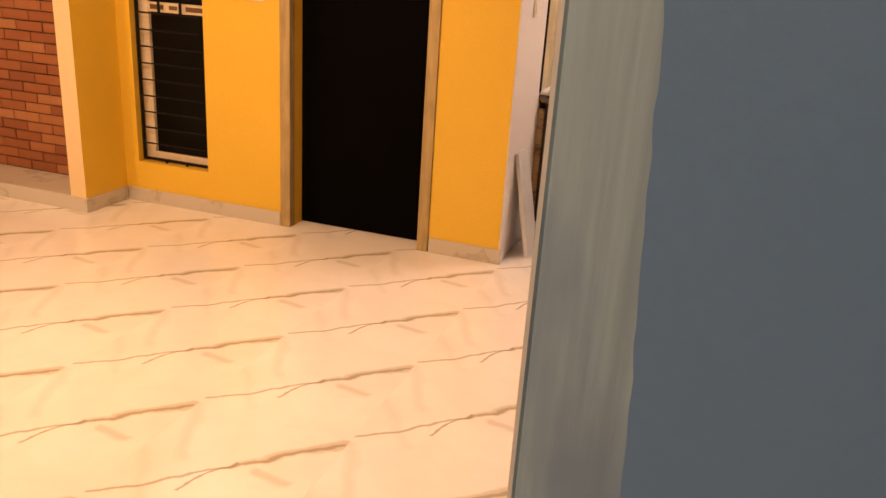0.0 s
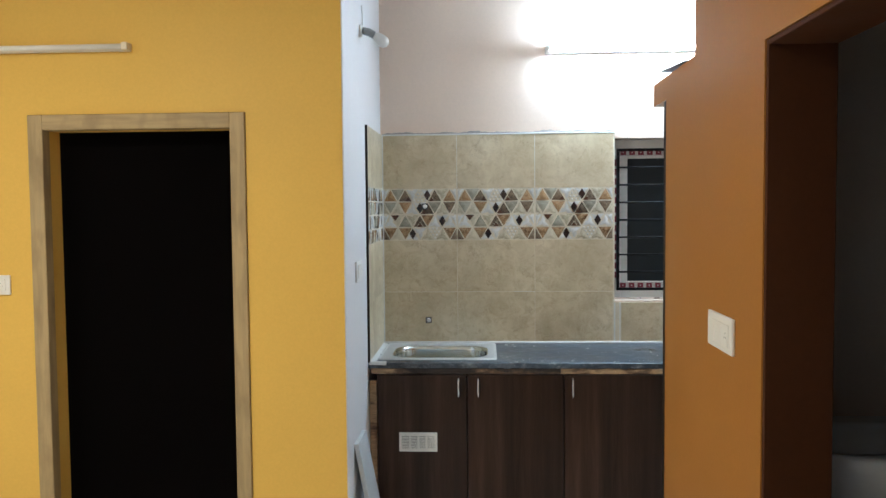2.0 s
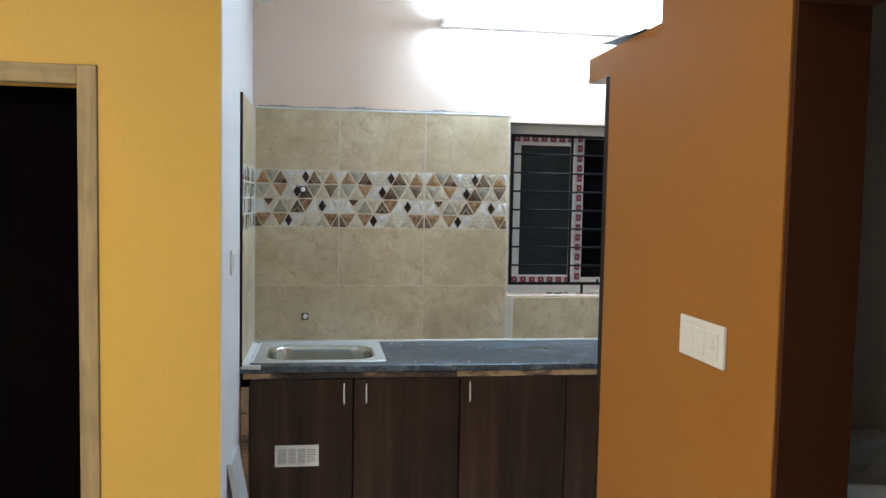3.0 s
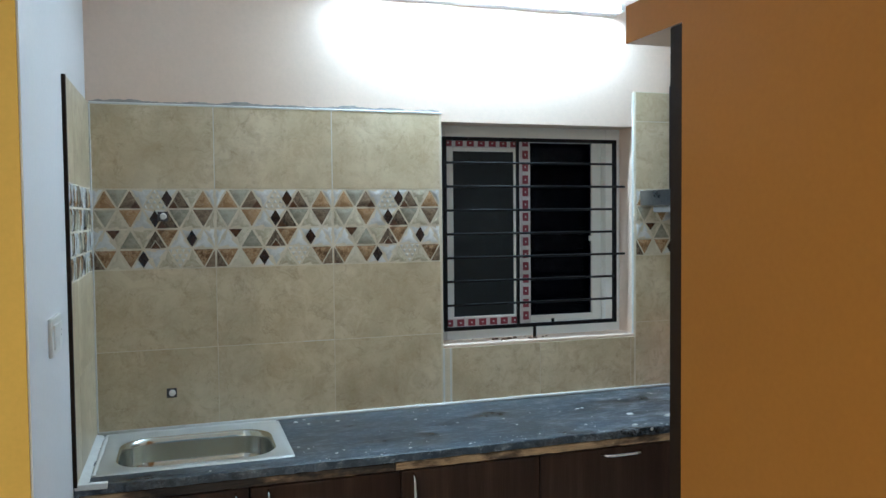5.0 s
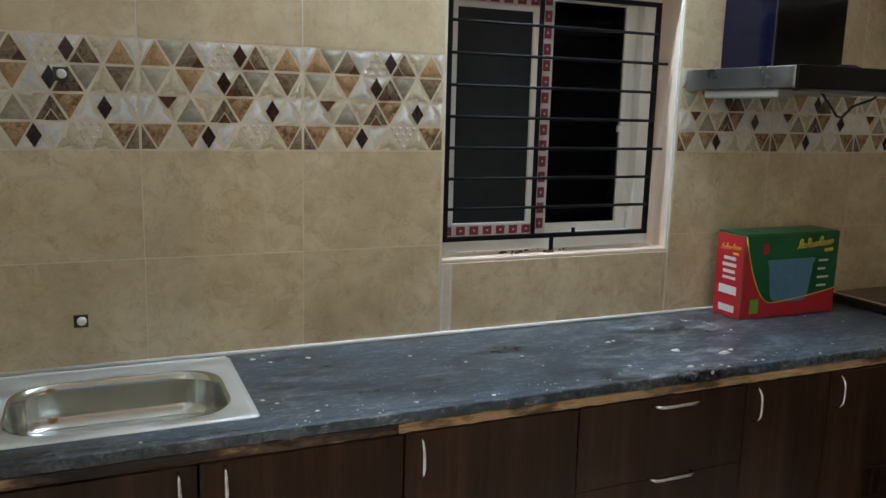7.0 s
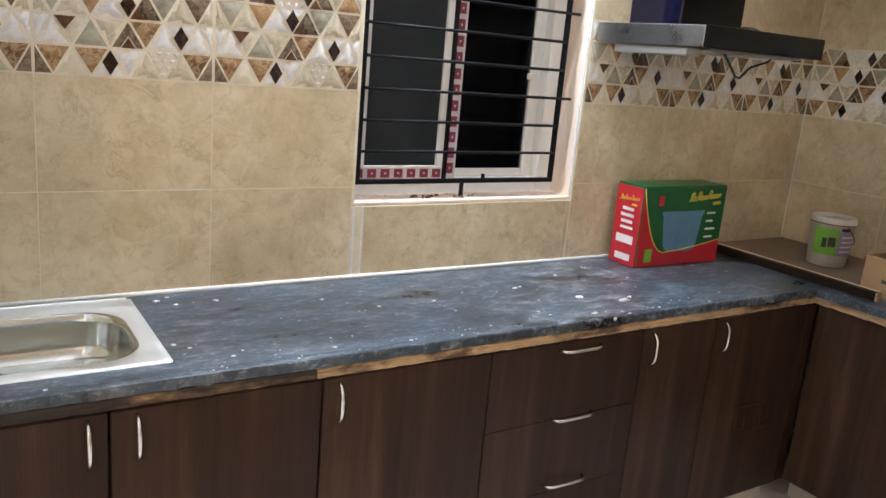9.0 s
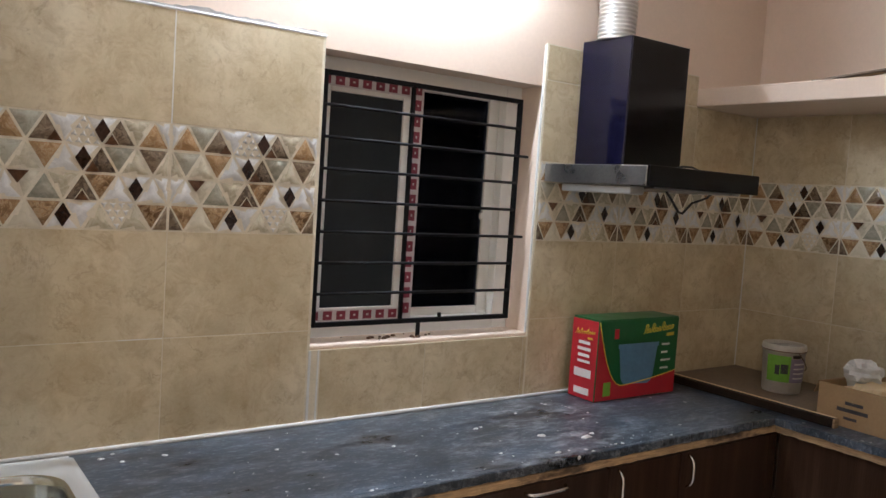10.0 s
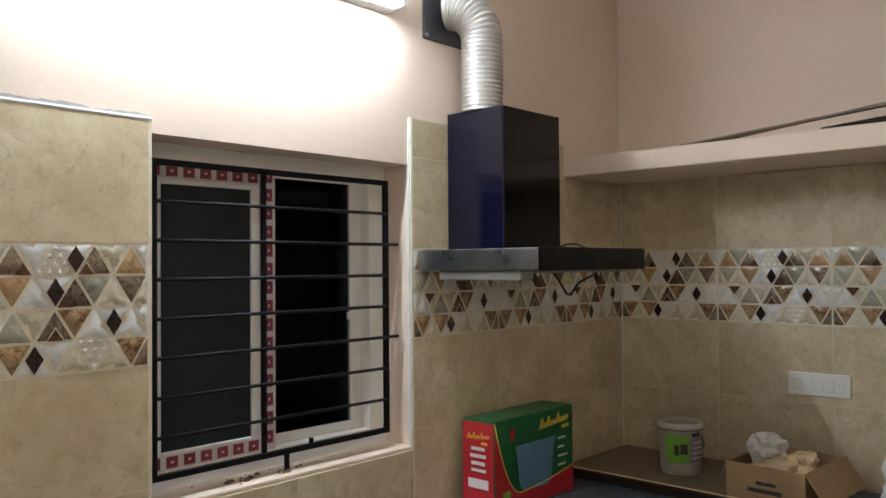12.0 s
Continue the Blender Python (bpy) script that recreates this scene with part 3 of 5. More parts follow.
skirting_run("baseboard_hall_a", (0.118, YW - 0.012, 0), (1.253, YW, 0.088))
skirting_run("baseboard_hall_b", (2.232, YW - 0.012, 0), (2.668, YW, 0.088))
skirting_run("baseboard_fin", (0.105, 5.433, 0), (0.117, YW, 0.088))
skirting_run("baseboard_fin_front", (-0.012, 5.421, 0), (0.117, 5.433, 0.088))
skirting_run("baseboard_niche", (-2.6, 5.431, 0), (-0.012, 5.443, 0.092))
skirting_run("baseboard_brown_far", (XB - 0.010, 4.204, 0), (XB, 5.176, 0.07))
skirting_run("baseboard_brown_near", (XB - 0.010, 2.12, 0), (XB, 3.498, 0.07))

# bedroom door frame
df = tagged(new("door_1"), "raw timber door frame of an open dark doorway", "", "", "structure")
part("door_frame", boxes(((1.255, YW - 0.012, 0), (1.322, YW + 0.05, 2.123)), ((2.160, YW - 0.012, 0), (2.226, YW + 0.05, 2.123)), bevel=0.003), M["door_timber"], df)
part("door_head", boxes(((1.322, YW - 0.012, 2.056), (2.160, YW + 0.05, 2.123)), bevel=0.003), M["door_timber_head"], df)
part("door_reveal", boxes(((1.255, YW + 0.05, 0), (1.320, YW + 0.14, 2.123)), ((2.162, YW + 0.05, 0), (2.226, YW + 0.14, 2.123)), ((1.320, YW + 0.05, 2.058), (2.162, YW + 0.14, 2.123))), M["yellow"], df)

# added leaf, coloured near black to stand for the dark beyond the doorway
part("door_leaf", boxes(((1.262, YW + 0.141, 0.004), (2.220, YW + 0.178, 2.11)), bevel=0.002), M["doorway_black"], df, "near-black leaf added for the darkness in the doorway")

# bathroom doorway: added lining, coloured dark for the shade on its reveals
bf = tagged(new("door_3"), "added brown lining, darkened for the shade in the bathroom doorway", "", "", "structure")
part("door_frame", boxes(((XB + 0.003, 4.190, 0), (XB + 0.158, 4.2018, 2.068)), ((XB + 0.003, 3.5002, 0), (XB + 0.158, 3.512, 2.068)), bevel=0.002), M["reveal_shade"], bf)
part("door_head", boxes(((XB + 0.003, 3.512, 2.056), (XB + 0.158, 4.190, 2.068)), bevel=0.002), M["reveal_shade"], bf)

# front door frame
ff = tagged(new("door_2"), "grey primed timber frame of the front door", "", "", "structure")
part("door_frame", boxes(((3.611, YF, 0), (3.6562, YF + 0.062, 2.198)), ((3.6112, YF - 0.003, 0), (3.690, YF - 0.0002, 2.198)), ((2.502, YF - 0.003, 0), (2.562, YF + 0.062, 2.198)),
                         ((2.562, YF - 0.003, 2.14), (3.611, YF + 0.062, 2.198)), bevel=0.003), M["grey_timber"], ff)
# added lining: warm lamplight on the jamb is put into its pale colour
part("frame_lining", boxes(((3.607, YF + 0.006, 0), (3.611, YF + 0.060, 2.139))), M["lining"], ff, "added lining, pale for the lamplight on the frame")


bm = bmesh.new()
edge, far = [], []
for k in range(241):
    z = 2.198 * k / 240
    x = 3.661 - 0.057 * (z - 1.45) + 0.002 * noise.noise(Vector((z * 9, 1, 0))) + 0.0013 * noise.noise(Vector((z * 55, 4, 0)))
    x -= 0.004 * max(0.0, noise.noise(Vector((z * 16.0, 8, 2))) - 0.1)
    edge.append(bm.verts.new((min(max(x, 3.640), 3.676), YF - 0.0034, z)))
    far.append(bm.verts.new((4.895, YF - 0.0034, z)))
for k in range(240):
    bm.faces.new((edge[k], far[k], far[k + 1], edge[k + 1]))
r = bmesh.ops.extrude_face_region(bm, geom=bm.faces[:])
bmesh.ops.translate(bm, verts=[g for g in r["geom"] if isinstance(g, bmesh.types.BMVert)], vec=(0, -0.0014, 0))
part("paint_overlap", bm, M["slate_paint"], ff, "slate blue paint brushed over the frame edge")


# ---- hall things ----
def grille(parent, x0, x1, z0, z1, rows, mids, stubs):
    b = 0.008
    part("grille_frame", boxes(((x0 - b, -b, z0 - b), (x0 + b, b, z1 + b)), ((x1 - b, -b, z0 - b), (x1 + b, b, z1 + b)),
                               ((x0 + b, -b, z0 - b), (x1 - b, b, z0 + b)), ((x0 + b, -b, z1 - b), (x1 - b, b, z1 + b)), bevel=0.001), M["black_iron"], parent)
    for mx in mids:
        part("grille_upright", boxes(((mx - 0.006, -0.004, z0 + b), (mx + 0.006, 0.008, z1 - b))), M["black_iron"], parent)
    for k in range(rows):
        z = z0 + (z1 - z0) * (k + 1) / (rows + 1)
        bm = bmesh.new()
        bm_tube(bm, [(x0, -0.006, z), (x1 + (0.05 if k in stubs else 0), -0.006, z)], 0.0052, 8)
        part("grille_bar", bm, M["black_iron"], parent)


# hall window
hw = tagged(new("window_1"), "tall narrow window with a black iron grille", "", "", "structure")
hw.location = (0, YW + 0.045, 0)
grille(hw, 0.225, 0.722, 0.285, 2.115, 17, (), ())
part("window_frame", boxes(((0.21, 0.035, 0.265), (0.285, 0.095, 2.135)), ((0.715, 0.035, 0.265), (0.735, 0.095, 2.135)), ((0.285, 0.035, 0.265), (0.715, 0.095, 0.325)),
                           ((0.285, 0.035, 2.118), (0.715, 0.095, 2.135)), ((0.285, 0.035, 1.205), (0.715, 0.095, 1.265)), bevel=0.003), M["hall_frame"], hw)
part("rail_stain", boxes(((0.30, 0.0325, 1.222), (0.40, 0.0352, 1.25)), ((0.44, 0.0325, 1.224), (0.50, 0.0352, 1.248)), ((0.56, 0.0325, 1.222), (0.70, 0.0352, 1.25)), bevel=0.001), M["rust"], hw, "brown smears on the middle rail")
for x in (0.39, 0.545):
    part("grille_stub", boxes(((x - 0.006, -0.006, 1.192), (x + 0.006, 0.006, 1.277))), M["black_iron"], hw)
part("pane", boxes(((0.285, 0.06, 0.325), (0.715, 0.066, 1.205))), M["pane_black"], hw)
part("pane", boxes(((0.285, 0.06, 1.265), (0.715, 0.066, 2.118))), M["pane_black"], hw)
for k, x in enumerate((0.39, 0.545)):
    part("grille_stub", boxes(((x - 0.006, -0.004, 0.265), (x + 0.006, 0.006, 0.28))), M["black_iron"], hw)


def switch_plate(name, m, w, h, modules, label):
    """Wall plate in the local x-z plane, facing -y."""
    t = tagged(new(name), label, "switchboard")
    t.matrix_basis = m
    part("plate", boxes(((-w / 2, -0.010, -h / 2), (w / 2, 0, h / 2)), bevel=0.003, segments=2), M["white_plastic"], t)
    n = modules
    a, b = -w / 2 + 0.02, w / 2 - 0.02
    for k in range(n):
        x0, x1 = a + (b - a) * k / n, a + (b - a) * (k + 1) / n
        part("switch", boxes(((x0 + 0.001, -0.0145, -h / 2 + 0.018), (x1 - 0.001, -0.0095, h / 2 - 0.018)), bevel=0.0015), M["white_plastic"], t)
    bm = bmesh.new()
    for dx, dz in ((0, 0.008), (-0.006, -0.004), (0.006, -0.004)):
        bm_tube(bm, [(b - 0.018 + dx, -0.0152, dz), (b - 0.018 + dx, -0.0142, dz)], 0.0014, 8)
    part("socket_holes", bm, M["print_dark"], t)
    return t


switch_plate("switchboard", pose(1.032, YW, 1.372), 0.238, 0.088, 7, "white modular switchboard on the yellow wall")
switch_plate("switchboard", pose(XB, 4.50, 1.361, 0, 0, -90), 0.215, 0.095, 3, "white switchboard with socket on the brown wall")
switch_plate("switchboard", pose(XL, 6.155, 1.40, 0, 0, 90), 0.16, 0.10, 2, "white switchboard on the white kitchen wall")
switch_plate("switchboard", pose(XR - 0.008, 6.20, 1.28, 0, 0, -90), 0.23, 0.088, 5, "white switchboard on the tiled kitchen wall")

# unlit batten on the yellow wall
bt = thing("tube_light", 1.12, YW, 2.405, "unlit white tube light batten on the yellow wall", "lamp")
part("batten", boxes(((-0.61, -0.03, -0.012), (0.61, 0, 0.018)), bevel=0.004), M["white_plastic"], bt)
bm = bmesh.new()
bm_tube(bm, [(-0.59, -0.036, 0.003), (0.59, -0.036, 0.003)], 0.013, 14)
part("tube", bm, M["white_plastic"], bt)
part("end_cap", boxes(((0.585, -0.052, -0.013), (0.612, -0.001, 0.021)), bevel=0.003), M["amber_led"], bt)
part("end_cap", boxes(((-0.612, -0.052, -0.013), (-0.585, -0.001, 0.021)), bevel=0.003), M["amber_led"], bt)

# bare cap with a loop of wire above the batten
cp = thing("lamp_holder", 1.06, YW, 2.56, "white lamp holder with loose wire loop on the wall", "lamp holder")
bm = bmesh.new()
bm_lathe(bm, [(0.001, -0.055), (0.018, -0.05), (0.026, -0.03), (0.027, 0.02), (0.02, 0.05), (0.001, 0.052)], (0, -0.03, 0), 20)
part("cap", bm, M["amber_led"], cp)
bm = bmesh.new()
bm_tube(bm, [(-0.01 - 0.06 * math.sin(a), -0.03, -0.03 - 0.045 * (1 - math.cos(a)) * 1.0 + 0.02) for a in [math.pi * k / 10 for k in range(11)]] + [(0.0, -0.03, -0.13), (0.012, -0.03, -0.06)], 0.002, 6)
part("wire", bm, M["print_dark"], cp)

# ceiling lamps
for lx, ly, watts in HALL_LAMPS:
    t = thing("ceiling_lamp", lx, ly, CEIL, "round recessed ceiling lamp, lit warm", "lamp", "hall ceiling lamps")
    bm = bmesh.new()
    bm_lathe(bm, [(0.075, 0.0), (0.085, -0.012), (0.075, -0.018), (0.064, -0.012)], (0, 0, 0), 28)
    part("rim", bm, M["white_plastic"], t)
    bm = bmesh.new()
    bm_lathe(bm, [(0.0005, -0.010), (0.064, -0.010)], (0, 0, 0), 28)
    part("diffuser", bm, M["lamp_glow"], t)
# fixture of the added porch lamp
t = thing("ceiling_lamp", 2.9, 0.7, CEIL, "unseen round porch ceiling lamp, added to light the front wall", "lamp")
bm = bmesh.new()
bm_lathe(bm, [(0.075, 0.0), (0.085, -0.012), (0.075, -0.018), (0.064, -0.012)], (0, 0, 0), 28)
part("rim", bm, M["white_plastic"], t)

# tin can
t = thing("tin_can", 3.827, 5.085, 0, "rusty brown open tin can on the floor", "can")
bm = bmesh.new()
bm_lathe(bm, [(0.001, 0.0), (0.055, 0.0), (0.057, 0.004), (0.056, 0.05), (0.0575, 0.055), (0.056, 0.06), (0.056, 0.152), (0.0585, 0.158), (0.0575, 0.163), (0.054, 0.16), (0.054, 0.012), (0.001, 0.012)], (0, 0, 0), 32)
part("can_body", bm, M["rust"], t)

# sack of cement in the doorway
def sack(x, y):
    t = thing("sack", x, y, 0, "half-open cream woven cement sack slumped in the doorway", "sack", turn=-12)
    bm = bmesh.new()
    rows, cols = 26, 40
    grid = []
    for i in range(rows):
        h = i / (rows - 1)
        ring = []
        for j in range(cols):
            a = 2 * math.pi * j / cols
            ca, sa = math.cos(a), math.sin(a)
            rx = 0.19 * (1 - 0.32 * h ** 1.5) * (1 + 0.06 * math.sin(h * 9 + 2 * a))
            ry = 0.13 * (1 - 0.30 * h) * (1 + 0.12 * math.sin(h * 7 + 3 * a + 1))
            px = abs(ca) ** 0.7 * math.copysign(1, ca) * rx
            py = abs(sa) ** 0.7 * math.copysign(1, sa) * ry
            z = 0.70 * h + (0.022 * math.sin(2 * a + 2.2) + 0.012 * math.sin(5 * a) + 0.02 * sa) * h ** 3
            d = noise.noise(Vector((px * 9, py * 9, z * 7))) * 0.022 + noise.noise(Vector((px * 22, py * 22, z * 17))) * 0.016
            ring.append(bm.verts.new((px * (1 + d * 3) + 0.045 * h, py * (1 + d * 3) + 0.03 * h, z + d)))
        grid.append(ring)
    for q, w in zip(grid, grid[1:]):
        for j in range(cols):
            f = bm.faces.new((q[j], q[(j + 1) % cols], w[(j + 1) % cols], w[j]))
            f.smooth = True
    bm.faces.new(list(reversed(grid[0])))
    inner = [bm.verts.new((v.co.x * 0.9 + 0.007, v.co.y * 0.88, v.co.z - 0.08)) for v in grid[-1]]
    for j in range(cols):
        bm.faces.new((grid[-1][j], grid[-1][(j + 1) % cols], inner[(j + 1) % cols], inner[j]))
    bm.faces.new(inner)
    part("sack_body", bm, M["sack"], t)
    # printed dark bands and rows of small unreadable print
    for k, (z, n) in enumerate(((0.50, 0.0034), (0.625, 0.0038), (0.54, 0.0014), (0.558, 0.0014), (0.576, 0.0014), (0.594, 0.0014))):
        b2 = bmesh.new()
        pts = []
        for j in range(15):
            a = math.pi * (1.02 + j / 14 * 0.68) if n > 0.002 else math.pi * (1.25 + j / 14 * 0.3)
            h = (z + -0.07 * (j / 14 - 0.5)) / 0.70
            ca, sa = math.cos(a), math.sin(a)
            rx = 0.19 * (1 - 0.32 * h ** 1.5) * (1 + 0.06 * math.sin(h * 9 + 2 * a)) * 1.03
            ry = 0.13 * (1 - 0.30 * h) * (1 + 0.12 * math.sin(h * 7 + 3 * a + 1)) * 1.03
            pts.append((abs(ca) ** 0.7 * math.copysign(1, ca) * rx + 0.045 * h, abs(sa) ** 0.7 * math.copysign(1, sa) * ry + 0.03 * h, 0.70 * h))
        bm_tube(b2, pts, n, 6)
        part("printed_band", b2, M["print_dark"], t, "dark printed line")


sack(4.045, 3.985)


# glazed ceramic trap
def ceramic_trap(x, y, turn):
    t = thing("toilet_trap", x, y, 0, "cream glazed ceramic toilet trap lying on the floor", "ceramic trap", turn=turn)
    t.scale = (0.75, 0.75, 0.75)
    bm = bmesh.new()
    bm_lathe(bm, [(0.001, 0.0), (0.09, 0.0), (0.13, 0.03), (0.145, 0.08), (0.13, 0.13), (0.09, 0.165), (0.062, 0.18), (0.055, 0.20), (0.058, 0.215), (0.05, 0.222), (0.038, 0.218), (0.034, 0.05), (0.001, 0.04)], (0.06, 0, 0), 36)
    part("trap_body", bm, M["ceramic"], t)
    bm = bmesh.new()
    bm_tube(bm, [(0.02, 0.05, 0.10), (-0.05, 0.07, 0.12), (-0.12, 0.08, 0.11), (-0.17, 0.08, 0.07)], [0.09, 0.085, 0.07, 0.06], 20)
    part("trap_elbow", bm, M["ceramic"], t)
    bm = bmesh.new()
    bm_tube(bm, [(-0.05, -0.10, 0.06), (-0.055, -0.10, 0.10)], [0.055, 0.04], 20)
    part("trap_foot", bm, M["ceramic"], t)
    bm = bmesh.new()
    for sgn in (0, 1):
        bm_box(bm, (-0.10, 0.04 + 0.10 * sgn, 0.12), (0.02, 0.052 + 0.10 * sgn, 0.235), 0.004)
    bm_box(bm, (-0.10, 0.052, 0.12), (-0.088, 0.14, 0.235), 0.004)
    bm_box(bm, (0.008, 0.052, 0.12), (0.02, 0.14, 0.235), 0.004)
    part("square_inlet", bm, M["ceramic"], t)
    bm = bmesh.new()
    bm_tube(bm, [(-0.115, 0.02, 0.172), (-0.116, 0.018, 0.176)], 0.012, 14)
    part("bolt_hole", bm, M["print_dark"], t)


ceramic_trap(3.675, 4.15, 5)

# wash basin in the dark bathroom
t = thing("wash_basin", 4.29, 4.49, 0.90, "white ceramic wash basin on the bathroom wall, its colour darkened for the unlit room", "basin")
bm = bmesh.new()
bm_lathe(bm, [(0.001, 0.0), (0.09, 0.0), (0.16, 0.05), (0.205, 0.13), (0.215, 0.165), (0.21, 0.175), (0.19, 0.165), (0.15, 0.09), (0.001, 0.05)], (0, 0, 0), 36, 0.85)
part("bowl", bm, M["basin_white"], t)
part("back_ledge", boxes(((-0.21, 0.10, 0.10), (0.21, 0.20, 0.19)), bevel=0.015, segments=3), M["basin_white"], t)

# pale slab leaning on the kitchen wall
t = thing("stone_slab", 2.79, 5.98, 0, "pale stone slab leaning against the white wall", "slab")
bm = bmesh.new()
bm_box(bm, (-0.022, 0.0, 0.0), (0.0, 0.24, 0.62), 0.002)
bmesh.ops.rotate(bm, verts=bm.verts, cent=(0, 0, 0), matrix=Matrix.Rotation(radians(-10.5), 3, "Y"))
part("slab_panel", bm, M["slab_white"], t)


# ---- kitchen: worktop, sink, cabinets ----
CT, CU = 0.897, 0.866
SX0, SX1, SY0, SY1 = 2.70, 3.33, 6.535, 7.03
HX0, HX1, HY0, HY1 = 2.765, 3.275, 6.585, 6.94


wt = thing("worktop", 0, 0, 0, "L-shaped dusty black granite worktop with chipped edges", "worktop")
xs, ys = [XL, HX0, HX1, 5.72, XR], [4.80, 6.475, HY0, HY1, YB]
cells = []
for i in range(4):
    for j in range(4):
        if (j == 0 and i < 3) or (i == 1 and j == 2):
            continue
        cells.append(((xs[i], ys[j], CU), (xs[i + 1], ys[j + 1], CT)))
bm = boxes(*cells)
bmesh.ops.remove_doubles(bm, verts=bm.verts, dist=0.0004)
bm.verts.index_update()
part("slab", weld(bm), M["granite"], wt)
bm = bmesh.new()
ragged_strip(bm, 0, XL, 5.72, 420, 6.475, 6.452, CU + 0.002, CT - 0.0006, 0.003, 2.0, 0.003)
part("front_edge", bm, M["granite"], wt, "chipped granite edge")
bm = bmesh.new()
ragged_strip(bm, 1, 4.80, 6.452, 200, 5.72, 5.700, CU + 0.002, CT - 0.0006, 0.003, 9.0, 0.003)
part("side_edge", bm, M["granite"], wt, "chipped granite edge")
bm = bmesh.new()
ragged_strip(bm, 0, 2.67, 3.655, 110, 6.475, 6.458, 0.838, CU - 0.001, 0.0028, 4.0)
part("underlay", bm, M["plywood_dark"], wt, "stained dark plywood strip under the granite")
bm = bmesh.new()
ragged_strip(bm, 0, 3.658, 5.72, 220, 6.475, 6.456, 0.839, CU - 0.001, 0.0028, 4.0)
part("underlay", bm, M["plywood_edge"], wt, "raw pale plywood strip under the granite")
bm = bmesh.new()
ragged_strip(bm, 1, 4.80, 6.456, 120, 5.735, 5.718, 0.838, CU - 0.001, 0.004, 6.0)
part("underlay", bm, M["plywood_edge"], wt)
bm = bmesh.new()
bm_tube(bm, [(XL + 0.012, YB - 0.012, CT + 0.004), (4.0, YB - 0.012, CT + 0.004), (XR - 0.02, YB - 0.012, CT + 0.004)], 0.008, 6)
part("cement_joint", bm, M["grout"], wt, "white cement joint along the wall")
bm = bmesh.new()
random.seed(4)
for k in range(90):
    a, b = random.uniform(3.36, 5.12), random.choice((random.uniform(6.46, 6.53), random.uniform(6.5, 7.0)))
    r = random.choice((0.0015, 0.002, 0.002, 0.003, 0.004, 0.007))
    bm_lathe(bm, [(r, 0.0), (r * 0.8, 0.0016), (0.0004, 0.002)], (a, b, CT), 7, random.uniform(0.4, 1.0))
tagged(part("cement_drops", bm, M["grout"], wt, "dried drops of white cement"), kind="stuff")


for px, py, pr, sq in ((4.679, 6.651, 0.018, 0.6), (4.811, 6.576, 0.026, 0.45), (4.86, 6.60, 0.012, 0.7), (4.52, 6.80, 0.012, 0.4), (3.39, 6.99, 0.012, 0.6), (3.55, 6.95, 0.010, 0.5), (4.61, 6.50, 0.016, 0.35), (3.72, 6.50, 0.010, 0.5)):
    bm = bmesh.new()
    bm_lathe(bm, [(pr, 0.0), (pr * 0.85, pr * 0.16), (pr * 0.4, pr * 0.30), (0.0004, pr * 0.26)], (px, py, CT), 14, sq)
    for v in bm.verts:
        d = 0.85 + 0.8 * noise.noise(Vector((v.co.x * 130, v.co.y * 130, 3)))
        v.co.x, v.co.y = px + (v.co.x - px) * d, py + (v.co.y - py) * d
    part("plaster_lump", bm, M["grout"], wt, "dried lump of white plaster")


